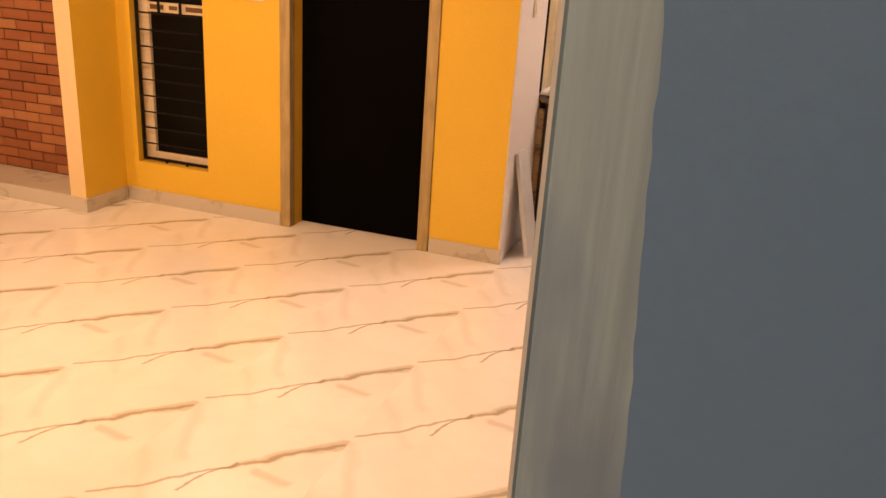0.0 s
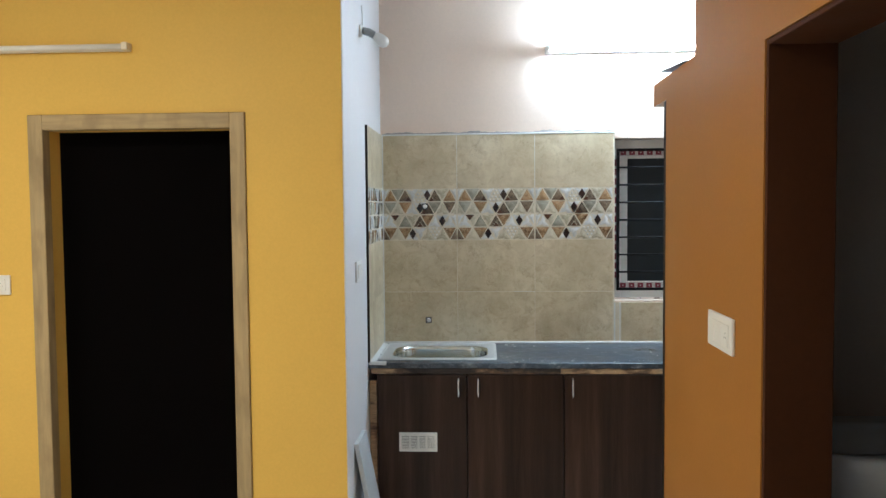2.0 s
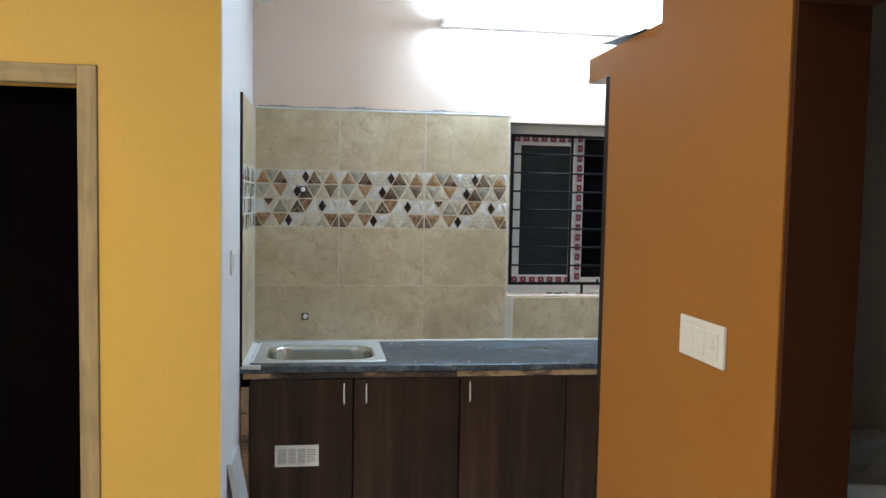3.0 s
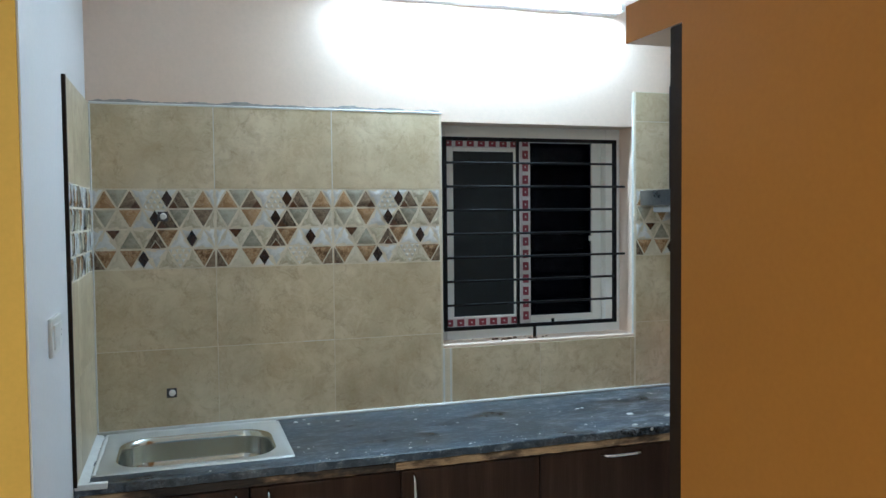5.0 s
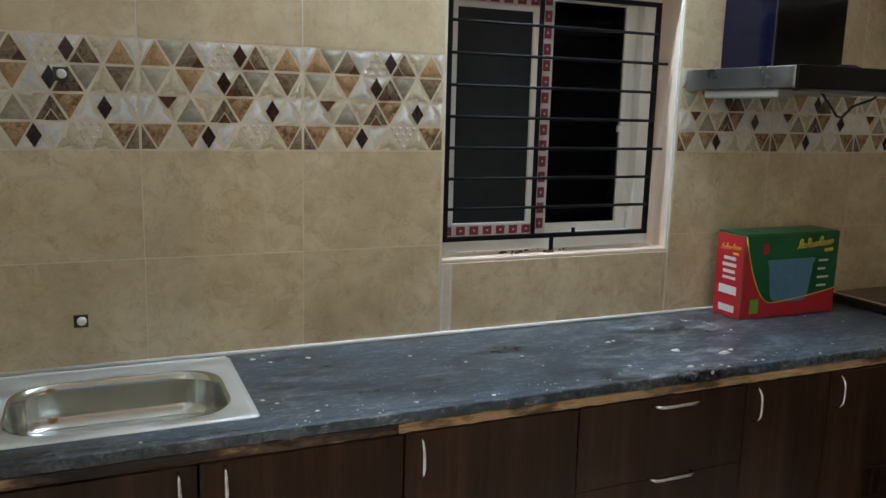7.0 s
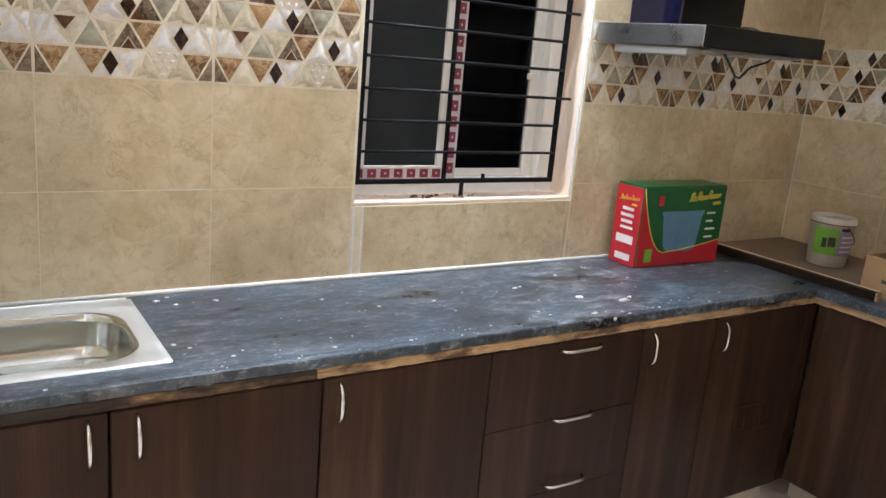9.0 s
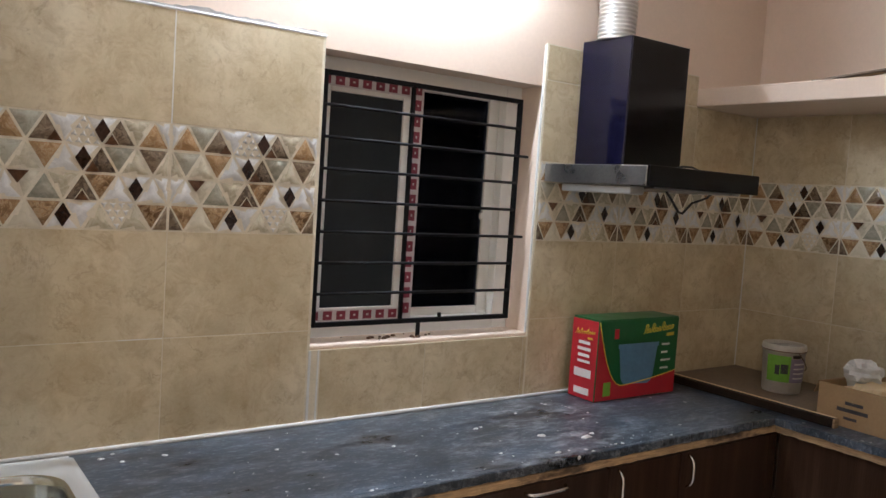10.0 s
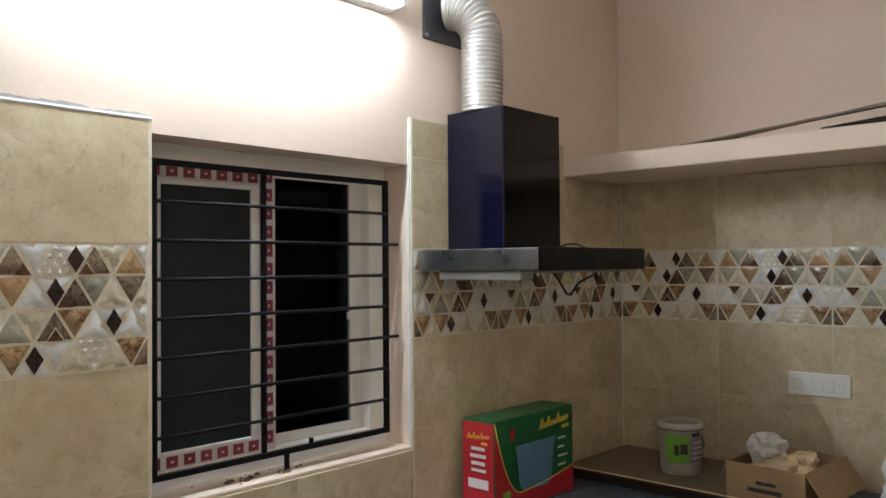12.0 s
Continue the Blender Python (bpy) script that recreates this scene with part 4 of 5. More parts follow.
def sink_thing():
    DRAIN = (2.965, 6.825)
    t = thing("kitchen_sink", 0, 0, 0, "stainless steel inset sink bowl smeared with cement", "sink")

    def ring(x0, x1, y0, y1, r, z, seg=7):
        pts = []
        for cx, cy, a0 in ((x1 - r, y1 - r, 0), (x0 + r, y1 - r, 90), (x0 + r, y0 + r, 180), (x1 - r, y0 + r, 270)):
            for k in range(seg + 1):
                a = radians(a0 + 90 * k / seg)
                pts.append((cx + r * math.cos(a), cy + r * math.sin(a), z))
        return pts

    bm = bmesh.new()
    zs = CT + 0.004
    loops = [ring(SX0, SX1, SY0, SY1, 0.015, CT + 0.0005), ring(SX0 + 0.002, SX1 - 0.002, SY0 + 0.002, SY1 - 0.002, 0.016, zs),
             ring(SX0 + 0.02, SX1 - 0.02, SY0 + 0.02, SY1 - 0.02, 0.03, zs + 0.001), ring(HX0 - 0.006, HX1 + 0.006, HY0 - 0.006, HY1 + 0.006, 0.11, zs - 0.001),
             ring(HX0 + 0.001, HX1 - 0.001, HY0 + 0.001, HY1 - 0.001, 0.11, zs - 0.005), ring(HX0 + 0.004, HX1 - 0.004, HY0 + 0.004, HY1 - 0.004, 0.108, CT - 0.020),
             ring(HX0 + 0.008, HX1 - 0.008, HY0 + 0.008, HY1 - 0.008, 0.105, CT - 0.075), ring(HX0 + 0.013, HX1 - 0.013, HY0 + 0.013, HY1 - 0.013, 0.10, CT - 0.098),
             ring(HX0 + 0.026, HX1 - 0.026, HY0 + 0.026, HY1 - 0.026, 0.09, CT - 0.113), ring(HX0 + 0.05, HX1 - 0.05, HY0 + 0.05, HY1 - 0.05, 0.07, CT - 0.118),
             ring(HX0 + 0.15, HX1 - 0.15, HY0 + 0.13, HY1 - 0.13, 0.03, CT - 0.121)]
    vs = [[bm.verts.new(p) for p in q] for q in loops]
    for q, w in zip(vs, vs[1:]):
        for j in range(len(q)):
            f = bm.faces.new((q[j], q[(j + 1) % len(q)], w[(j + 1) % len(q)], w[j]))
            f.smooth = True
    bm.faces.new(vs[-1])
    for f in bm.faces:
        if all(v.co.z > CT + 0.0022 or v.co.x < HX0 - 0.004 or v.co.x > HX1 + 0.004 for v in f.verts):
            f.material_index = 1
    part("bowl", bm, [M["sink_steel"], M["sink_rim"]], t)
    bm = bmesh.new()
    bm_lathe(bm, [(0.064, 0.0), (0.066, 0.002), (0.060, 0.003)], (DRAIN[0], DRAIN[1], CT - 0.1195), 28)
    d = part("drain", bm, M["steel"], t, "steel drain ring")
    bm = bmesh.new()
    bm_lathe(bm, [(0.060, 0.0022), (0.052, 0.0012), (0.001, 0.001)], (DRAIN[0], DRAIN[1], CT - 0.1195), 28)
    part("drain_hole", bm, M["print_dark"], d, "dark open drain hole")
    bm = bmesh.new()
    path = [(SX0 + 0.004, SY0 + 0.012 * k, CT + 0.003) for k in range(41)] + [(SX0 + 0.006 + 0.0125 * k, SY1 + 0.001, CT + 0.003) for k in range(50)]
    bm_tube(bm, path, [0.006 + 0.006 * max(0.0, noise.noise(Vector((k * 0.11, 3, 1))) + 0.25) for k in range(len(path))], 8)
    for v in bm.verts:
        v.co.z = CT + 0.003 + (v.co.z - CT - 0.003) * 0.45
    part("cement_smear", bm, M["grout"], t, "white cement along the rim")


sink_thing()
bm = bmesh.new()
lo, hi = [], []
for k in range(81):
    y = 6.463 + 0.575 * k / 80
    w = 0.030 + 0.009 * noise.noise(Vector((y * 11, 5, 0))) + 0.005 * noise.noise(Vector((y * 47, 2, 0)))
    lo.append(bm.verts.new((XL + 0.0105, y, CT + 0.0075)))
    hi.append(bm.verts.new((XL + 0.0105 + max(w, 0.008), y, CT + 0.0012)))
for k in range(80):
    bm.faces.new((lo[k], hi[k], hi[k + 1], lo[k + 1]))
part("cement_wash", bm, M["grout"], wt, "white cement washed along the side wall")
bm = boxes(((XL + 0.002, 6.449, CT - 0.012), (2.752, 6.474, CT + 0.006)), bevel=0.004, segments=2)
for v in bm.verts:
    v.co.z += 0.003 * noise.noise(v.co * 40)
part("cement_corner", bm, M["grout"], wt, "white cement dab on the front corner")


def bow_handle(parent, x, y, z0, z1, axis="z"):
    """A bowed bar handle; for axis x, z0 and z1 are the ends along x."""
    bm = bmesh.new()
    n = 11
    pts = []
    for k in range(n):
        s = k / (n - 1)
        o = 0.026 * (1 - abs(2 * s - 1) ** (4 if axis == "z" else 10))
        v = z0 + (z1 - z0) * s
        pts.append((x, y - o, v) if axis == "z" else (v, y - o, x))
    bm_tube(bm, pts, [(0.0034 + 0.0026 * math.sin(math.pi * k / (n - 1))) if axis == "z" else 0.0052 for k in range(n)], 10)
    return part("handle", bm, M["chrome"], parent, "chrome bow handle")


def vent_grille(parent, x0, x1, z0, z1, y, mat):
    v = part("vent", boxes(((x0, y - 0.007, z0), (x1, y, z0 + 0.014)), ((x0, y - 0.007, z1 - 0.014), (x1, y, z1)), ((x0, y - 0.007, z0 + 0.014), (x0 + 0.014, y, z1 - 0.014)), ((x1 - 0.014, y - 0.007, z0 + 0.014), (x1, y, z1 - 0.014)), bevel=0.001), mat, parent, "cream plastic vent grille")
    w = (x1 - x0 - 0.028)
    for k in range(1, 4):
        xx = x0 + 0.014 + w * k / 4
        part("vent_bar", boxes(((xx - 0.005, y - 0.007, z0 + 0.014), (xx + 0.005, y, z1 - 0.014))), mat, v)
    m = 9
    for k in range(m):
        z = z0 + 0.014 + (z1 - z0 - 0.028) * (k + 0.5) / m
        part("vent_slat", boxes(((x0 + 0.014, y - 0.005, z - 0.0024), (x1 - 0.014, y - 0.001, z + 0.0024))), mat, v)


FY = 6.452     # front of the cabinet doors
KICK = 0.085


def cabinet(x0, x1, drawers=0, handle=None, vent=None, label="", right=False):
    """A base unit in local axes: front at y 0 facing -y, depth 0.58."""
    t = tagged(new("base_cabinet"), label, "cabinet", "kitchen base cabinets")
    t.matrix_basis = pose(x0, FY + 0.018, 0) if not right else pose(5.755, x0, 0, 0, 0, -90)
    w = x1 - x0
    part("body", boxes(((0.001, 0.001, KICK), (w - 0.001, 0.57, 0.755 if x0 < 3.3 else 0.838))), M["laminate"], t)
    part("plinth", boxes(((0, 0.035, 0), (w, 0.05, KICK))), M["skirting"], t, "pale stone plinth")
    if drawers:
        hh = (0.834 - KICK) / drawers
        for k in range(drawers):
            z1 = 0.834 - k * hh
            d = part("drawer_front", boxes(((0.003, -0.018, z1 - hh + 0.0012), (w - 0.003, 0, z1)), bevel=0.0015), M["laminate"], t)
            zc = (0.813, 0.588, 0.362)[k]
            bow_handle(d, zc, -0.018, handle[0] - x0, handle[1] - x0, "x")
    else:
        d = part("door", boxes(((0.003, -0.018, KICK), (w - 0.003, 0, 0.834)), bevel=0.0015), M["laminate"], t)
        if handle:
            bow_handle(d, handle[0] - x0, -0.018, 0.71, 0.825)
        if vent:
            vent_grille(d, vent[0] - x0, vent[1] - x0, vent[2], vent[3], -0.018, vent[4])
    return t


CAB = "dark wood-laminate base cabinet under the granite worktop"
cabinet(2.70, 3.172, handle=(3.128,), vent=(2.816, 3.015, 0.431, 0.531, M["white_plastic"]), label="dark wood-laminate sink cabinet with cream vent grille")
cabinet(3.172, 3.672, handle=(3.230,), label=CAB)
cabinet(3.672, 4.19, handle=(3.716,), label=CAB)
cabinet(4.19, 4.795, drawers=3, handle=(4.437, 4.603), label="dark wood-laminate drawer unit with three drawers")
cabinet(4.795, 5.15, handle=(4.835,), label=CAB)
cabinet(5.15, 5.68, handle=(5.19,), vent=(5.34, 5.55, 0.36, 0.48, M["laminate"]), label="dark wood-laminate cabinet with a brown vent")


tagged(part("corner_filler", boxes(((5.6835, FY + 0.004, KICK), (5.733, FY + 0.022, 0.834)), bevel=0.0015), M["laminate"]), "dark laminate filler strip in the cabinet corner", "filler strip")


def side_cabinet(y1, y0):
    """Unit on the right run, its front facing -x, from y1 down to y0."""
    t = tagged(new("base_cabinet"), CAB, "cabinet", "kitchen base cabinets")
    t.matrix_basis = pose(5.753, y1, 0, 0, 0, -90)
    w = y1 - y0
    part("body", boxes(((0.001, 0.001, KICK), (w - 0.001, 0.56, 0.838))), M["laminate"], t)
    part("plinth", boxes(((0, 0.035, 0), (w, 0.05, KICK))), M["skirting"], t, "pale stone plinth")
    d = part("door", boxes(((0.003, -0.018, KICK), (w - 0.003, 0, 0.834)), bevel=0.0015), M["laminate"], t)
    bow_handle(d, w - 0.05, -0.018, 0.71, 0.825)


for y1, y0 in ((6.45, 5.90), (5.90, 5.36), (5.36, 4.82)):
    side_cabinet(y1, y0)
tagged(part("filler_strip", boxes(((XL + 0.004, FY + 0.01, 0), (2.699, FY + 0.03, 0.80)), bevel=0.002), M["plywood_edge"]), "raw plywood filler beside the sink cabinet", "filler strip")


# ---- kitchen window ----
kw = tagged(new("window_2"), "white sliding window behind a black iron grille", "", "", "structure")
kw.location = (0, YB + 0.035, 0)
grille(kw, 4.053, 4.872, 1.212, 2.030, 7, (4.392,), (2, 5))
part("grille_stub", boxes(((4.464, -0.004, 1.153), (4.476, 0.006, 1.205))), M["black_iron"], kw)
part("grille_stub", boxes(((4.555, -0.004, 1.219), (4.565, 0.006, 1.236))), M["black_iron"], kw)
fy = 0.085
part("window_frame", boxes(((4.027, fy, 1.15), (4.085, fy + 0.07, 2.096)), ((4.875, fy, 1.15), (4.95, fy + 0.07, 2.096)), ((4.085, fy, 1.15), (4.875, fy + 0.07, 1.205)), ((4.085, fy, 2.04), (4.875, fy + 0.07, 2.096)), bevel=0.002), M["upvc"], kw)
sash = part("sash", boxes(((4.085, fy + 0.01, 1.205), (4.125, fy + 0.04, 2.04)), ((4.415, fy + 0.01, 1.205), (4.445, fy + 0.04, 2.04)), ((4.125, fy + 0.01, 1.205), (4.415, fy + 0.04, 1.25)), ((4.125, fy + 0.01, 1.985), (4.415, fy + 0.04, 2.04)), bevel=0.002), M["upvc"], kw)
part("pane", boxes(((4.125, fy + 0.02, 1.25), (4.415, fy + 0.028, 1.985))), M["glass_mesh"], sash)
sash = part("sash", boxes(((4.445, fy + 0.04, 1.205), (4.487, fy + 0.065, 2.04)), ((4.825, fy + 0.04, 1.205), (4.875, fy + 0.065, 2.04)), ((4.487, fy + 0.04, 1.205), (4.825, fy + 0.065, 1.235)), ((4.487, fy + 0.04, 2.032), (4.825, fy + 0.065, 2.04)), bevel=0.002), M["upvc"], kw)
pane = part("pane", boxes(((4.487, fy + 0.05, 1.235), (4.825, fy + 0.055, 2.032))), M["glass"], sash)
part("latch", boxes(((4.806, fy + 0.028, 1.575), (4.826, fy + 0.04, 1.600)), bevel=0.003), M["upvc"], sash, "white sash latch")
for lo, hi, horiz in (((4.440, 1.205), (4.488, 2.04), False), ((4.06, 2.0), (4.44, 2.04), True), ((4.06, 1.207), (4.44, 1.245), True), ((4.03, 1.25), (4.058, 2.0), False)):
    tape = part("protective_tape", boxes(((lo[0], fy - 0.004, lo[1]), (hi[0], fy - 0.0015, hi[1]))), M["tape"], kw, "protective tape with red marks")
    bm, dots = bmesh.new(), bmesh.new()
    k0, k1 = (lo[0], hi[0]) if horiz else (lo[1], hi[1])
    cc = (lo[1] + hi[1]) / 2 if horiz else (lo[0] + hi[0]) / 2
    k = k0 + 0.02
    while k < k1 - 0.03:
        if horiz:
            bm_box(bm, (k, fy - 0.0055, cc - 0.015), (k + 0.034, fy - 0.0035, cc + 0.015))
            bm_box(dots, (k + 0.013, fy - 0.0062, cc - 0.003), (k + 0.021, fy - 0.0056, cc + 0.003))
            k += 0.052
        else:
            bm_box(bm, (cc - 0.014, fy - 0.0055, k), (cc + 0.014, fy - 0.0035, k + 0.038))
            bm_box(dots, (cc - 0.003, fy - 0.0062, k + 0.015), (cc + 0.003, fy - 0.0056, k + 0.023))
            k += 0.056
    part("tape_marks", bm, M["tape_red"], tape)
    part("tape_print", dots, M["tape"], tape)
part("window_sill", boxes(((4.022, -0.040, 1.140), (4.955, 0.085, 1.152)), bevel=0.003), M["peach"], kw)
bm = bmesh.new()
random.seed(12)
for k in range(26):
    r = random.choice((0.003, 0.004, 0.006, 0.011))
    bm_lathe(bm, [(r, 0.0), (r * 0.8, r * 0.5), (0.0004, r * 0.7)], (random.gauss(4.36, 0.13), random.uniform(-0.02, 0.06), 1.152), 6, random.uniform(0.5, 1.0))
tagged(part("sill_debris", bm, M["rust"], kw, "crumbs of plaster and dirt"), kind="stuff")
part("reveal_bead", boxes(((4.944, -0.040, 1.152), (4.956, -0.033, 2.25))), M["grout"], kw, "white cement bead")


# ---- cooker hood, duct ----
hd = thing("cooker_hood", 0, 0, 0, "black and steel chimney cooker hood on the tiled wall", "cooker hood")
part("chimney", boxes(((5.130, 6.808, 1.80), (5.455, YB - 0.012, 2.288)), bevel=0.003), M["navy_gloss"], hd, "glossy navy chimney box")
part("chimney_front", boxes(((5.132, 6.803, 1.802), (5.453, 6.808, 2.286)), bevel=0.001), M["black_gloss"], hd, "glossy black front panel")
part("canopy", boxes(((4.978, 6.560, 1.738), (5.600, YB - 0.012, 1.806)), bevel=0.002), M["steel_dull"], hd, "steel canopy")
part("control_panel", boxes(((4.978, 6.548, 1.736), (5.600, 6.560, 1.808)), bevel=0.002), M["black_gloss"], hd, "black glass control strip")
part("front_glass", boxes(((5.62 - 0.02, 6.552, 1.738), (5.604, YB - 0.012, 1.806))), M["black_gloss"], hd)
part("grease_filter", boxes(((5.07, 6.60, 1.728), (5.56, 7.0, 1.738)), bevel=0.003), M["steel_dull"], hd, "dull steel grease filter")
part("oil_tray", boxes(((4.992, 6.635, 1.706), (5.062, 6.975, 1.738)), bevel=0.006, segments=2), M["filter_pale"], hd, "pale oil tray under the side")
bm = bmesh.new()
bm_tube(bm, [(5.25, 6.70, 1.735), (5.29, 6.70, 1.70), (5.335, 6.70, 1.655), (5.36, 6.70, 1.650), (5.41, 6.70, 1.69), (5.50, 6.70, 1.715), (5.53, 6.70, 1.735)], 0.0045, 8)
part("cable", bm, M["rubber"], hd, "hanging black cable")
bm = bmesh.new()
bm_tube(bm, [(5.25, 6.68, 1.808), (5.30, 6.67, 1.822), (5.37, 6.68, 1.824), (5.44, 6.70, 1.815), (5.50, 6.72, 1.812)], 0.004, 8)
part("cable", bm, M["rubber"], hd)


def duct():
    t = thing("exhaust_duct", 0, 0, 0, "corrugated aluminium exhaust duct bending into the wall", "duct")
    path = []
    for k in range(60):
        path.append(Vector((5.185, 6.94, 2.286 + 0.26 * k / 59)))
    for k in range(1, 50):
        a = math.pi / 2 * k / 49
        s = 1 - math.cos(a)
        path.append(Vector((5.185 - 0.055 * s, 6.94 + 0.115 * s, 2.546 + 0.115 * math.sin(a))))
    # even steps along the path
    out, acc, step = [path[0]], 0.0, 0.0022
    for p, q in zip(path, path[1:]):
        d = (q - p).length
        while acc + d >= step:
            p = p + (q - p) * ((step - acc) / d)
            d = (q - p).length
            out.append(p.copy())
            acc = 0.0
        acc += d
    rad = [0.070 + 0.0042 * math.sin(2 * math.pi * k / 7.0) for k in range(len(out))]
    bm = bmesh.new()
    bm_tube(bm, out, rad, 28)
    part("flexible_pipe", bm, M["foil"], t)
    part("wall_plate", boxes(((5.02, YB - 0.008, 2.540), (5.24, YB, 2.76)), bevel=0.002), M["tin_sheet"], t, "dark square wall plate")
    for x, z in ((5.035, 2.555), (5.225, 2.555)):
        bm = bmesh.new()
        bm_tube(bm, [(x, YB - 0.0075, z), (x, YB - 0.011, z)], 0.006, 10)
        part("screw", bm, M["steel"], t)


duct()

# lit tube on the back wall
tl = thing("tube_light", 4.235, YB, 2.60, "lit cool-white tube light on the kitchen wall", "lamp")
part("batten", boxes(((-0.61, -0.060, -0.015), (0.61, 0, 0.015)), bevel=0.003), M["white_plastic"], tl)
bm = bmesh.new()
bm_tube(bm, [(-0.59, -0.088, 0), (0.59, -0.088, 0)], 0.014, 16)
part("tube", bm, M["tube_glow"], tl, "glowing glass tube")
for s in (-1, 1):
    part("end_cap", boxes(((s * 0.60 - 0.012, -0.106, -0.017), (s * 0.60 + 0.012, -0.001, 0.017)), bevel=0.003), M["white_plastic"], tl)

# bulb on the white wall
t = thing("wall_bulb", XL, 6.33, 2.58, "unlit white bulb in a wall holder", "lamp")
bm = bmesh.new()
bm_tube(bm, [(0.0, 0, 0.0), (0.012, 0, 0)], 0.03, 18)
part("rose", bm, M["white_plastic"], t)
bm = bmesh.new()
bm_tube(bm, [(0.012, 0, 0.0), (0.045, 0.005, -0.008), (0.07, 0.01, -0.022)], [0.018, 0.02, 0.019], 16)
part("holder", bm, M["steel_dull"], t)
bm = bmesh.new()
bm_tube(bm, [(0.07, 0.01, -0.022), (0.085, 0.013, -0.032), (0.105, 0.017, -0.048), (0.125, 0.021, -0.062), (0.135, 0.023, -0.069)], [0.017, 0.026, 0.031, 0.026, 0.010], 18)
part("bulb", bm, M["white_plastic"], t)
bm = bmesh.new()
bm_tube(bm, [(0.012, 0, 0.02), (0.014, -0.01, 0.06), (0.012, -0.012, 0.12)], 0.003, 6)
part("wire", bm, M["white_plastic"], t)

# wall water outlets
for x, z in ((2.933, 1.035), (2.916, 1.709)):
    t = thing("water_outlet", x, YB - (0.0135 if z > 1.5 else 0.010), z, "capped white water outlet in a square cut tile", "pipe outlet", "water outlets")
    part("cutout", boxes(((-0.0185, -0.0015, -0.018), (0.0185, 0.004, 0.018))), M["print_dark"], t)
    bm = bmesh.new()
    bm_tube(bm, [(0.002, -0.0015, 0.001), (0.002, -0.008, 0.0), (0.003, -0.012, -0.001)], [0.013, 0.0125, 0.009], 9)
    part("plug", bm, M["white_plastic"], t)


# ---- loose things in the kitchen ----
def gift_box():
    x0, x1, y0, y1, z0, z1 = 0.0, 0.478, 0.0, 0.142, 0.0, 0.318
    t = thing("appliance_carton", 5.163, 6.885, CT, "red and green printed appliance carton on the worktop", "box")
    part("carton", boxes(((x0, y0, z0), (x1, y1, z1)), bevel=0.003), M["box_green"], t)
    part("lid_flap", boxes(((x0 + 0.002, y0 + 0.002, z1), (x1 - 0.002, y1 - 0.002, z1 + 0.004)), bevel=0.001), M["box_green"], t)
    part("red_end", boxes(((-0.0015, y0 + 0.003, 0.003), (0.0, y1 - 0.003, z1 - 0.003))), M["box_red"], t, "red printed end")
    # red swoosh on the front: down the left edge and along the foot
    bm = bmesh.new()
    n = 24
    top, low = [], []
    for k in range(n + 1):
        s = k / n
        x = 0.002 + 0.472 * s
        z = 0.052 + 0.262 * max(0.0, 1 - s * 3.1) ** 2.2 + 0.045 * s * s
        top.append(bm.verts.new((x, -0.0012, min(z, 0.315))))
        low.append(bm.verts.new((x, -0.0012, 0.003)))
    for k in range(n):
        bm.faces.new((low[k], low[k + 1], top[k + 1], top[k]))
    part("red_print", bm, M["box_red"], t)
    bm = bmesh.new()
    pts = []
    for k in range(n + 1):
        s = k / n
        pts.append((0.002 + 0.472 * s, -0.0018, min(0.052 + 0.262 * max(0.0, 1 - s * 3.1) ** 2.2 + 0.045 * s * s, 0.315)))
    bm_tube(bm, pts, 0.0022, 5)
    part("yellow_line", bm, M["print_yellow"], t)
    # tub picture
    bm = bmesh.new()
    vs = [bm.verts.new(p) for p in ((0.150, -0.002, 0.070), (0.165, -0.002, 0.060), (0.30, -0.002, 0.054), (0.322, -0.002, 0.064), (0.332, -0.002, 0.085), (0.35, -0.002, 0.215), (0.12, -0.002, 0.215), (0.140, -0.002, 0.085))]
    bm.faces.new(vs)
    part("tub_picture", bm, M["box_blue"], t, "blue tub picture")
    bm = bmesh.new()
    bm_box(bm, (0.115, -0.0032, 0.205), (0.355, -0.0025, 0.222))
    part("tub_rim", bm, M["box_blue"], t)
    # unreadable title and small print as bars
    bm = bmesh.new()
    pts = []
    for k in range(9):
        tall = 0.036 if k in (0, 2, 5) else 0.018
        for j in range(8):
            u = j / 8
            z = tall * (0.5 - 0.5 * math.cos(2 * math.pi * u))
            pts.append((0.258 + 0.0205 * (k + u) + 0.4 * z + 0.004 * math.sin(4 * math.pi * u), -0.0012, 0.258 + z))
    bm_tube(bm, pts, 0.0021, 5)
    bm_box(bm, (0.40, -0.0022, 0.232), (0.445, -0.0012, 0.245))
    bmesh.ops.rotate(bm, verts=bm.verts, cent=(0.26, 0, 0.262), matrix=Matrix.Rotation(radians(-4), 3, "Y"))
    part("title_bars", bm, M["print_yellow"], t)
    bm = bmesh.new()
    for k in range(4):
        bm_box(bm, (0.375, -0.0022, 0.205 - 0.033 * k), (0.375 + (0.05, 0.04, 0.06, 0.05)[k], -0.0012, 0.213 - 0.033 * k))
    part("small_print", bm, M["print_white"], t)
    part("red_emblem", boxes(((0.088, -0.0024, 0.245), (0.113, -0.0012, 0.285))), M["box_red"], t)
    part("lime_emblem", boxes(((0.045, -0.0026, 0.02), (0.085, -0.0015, 0.075))), M["print_lime"], t)
    # end face print
    bm = bmesh.new()
    pts = []
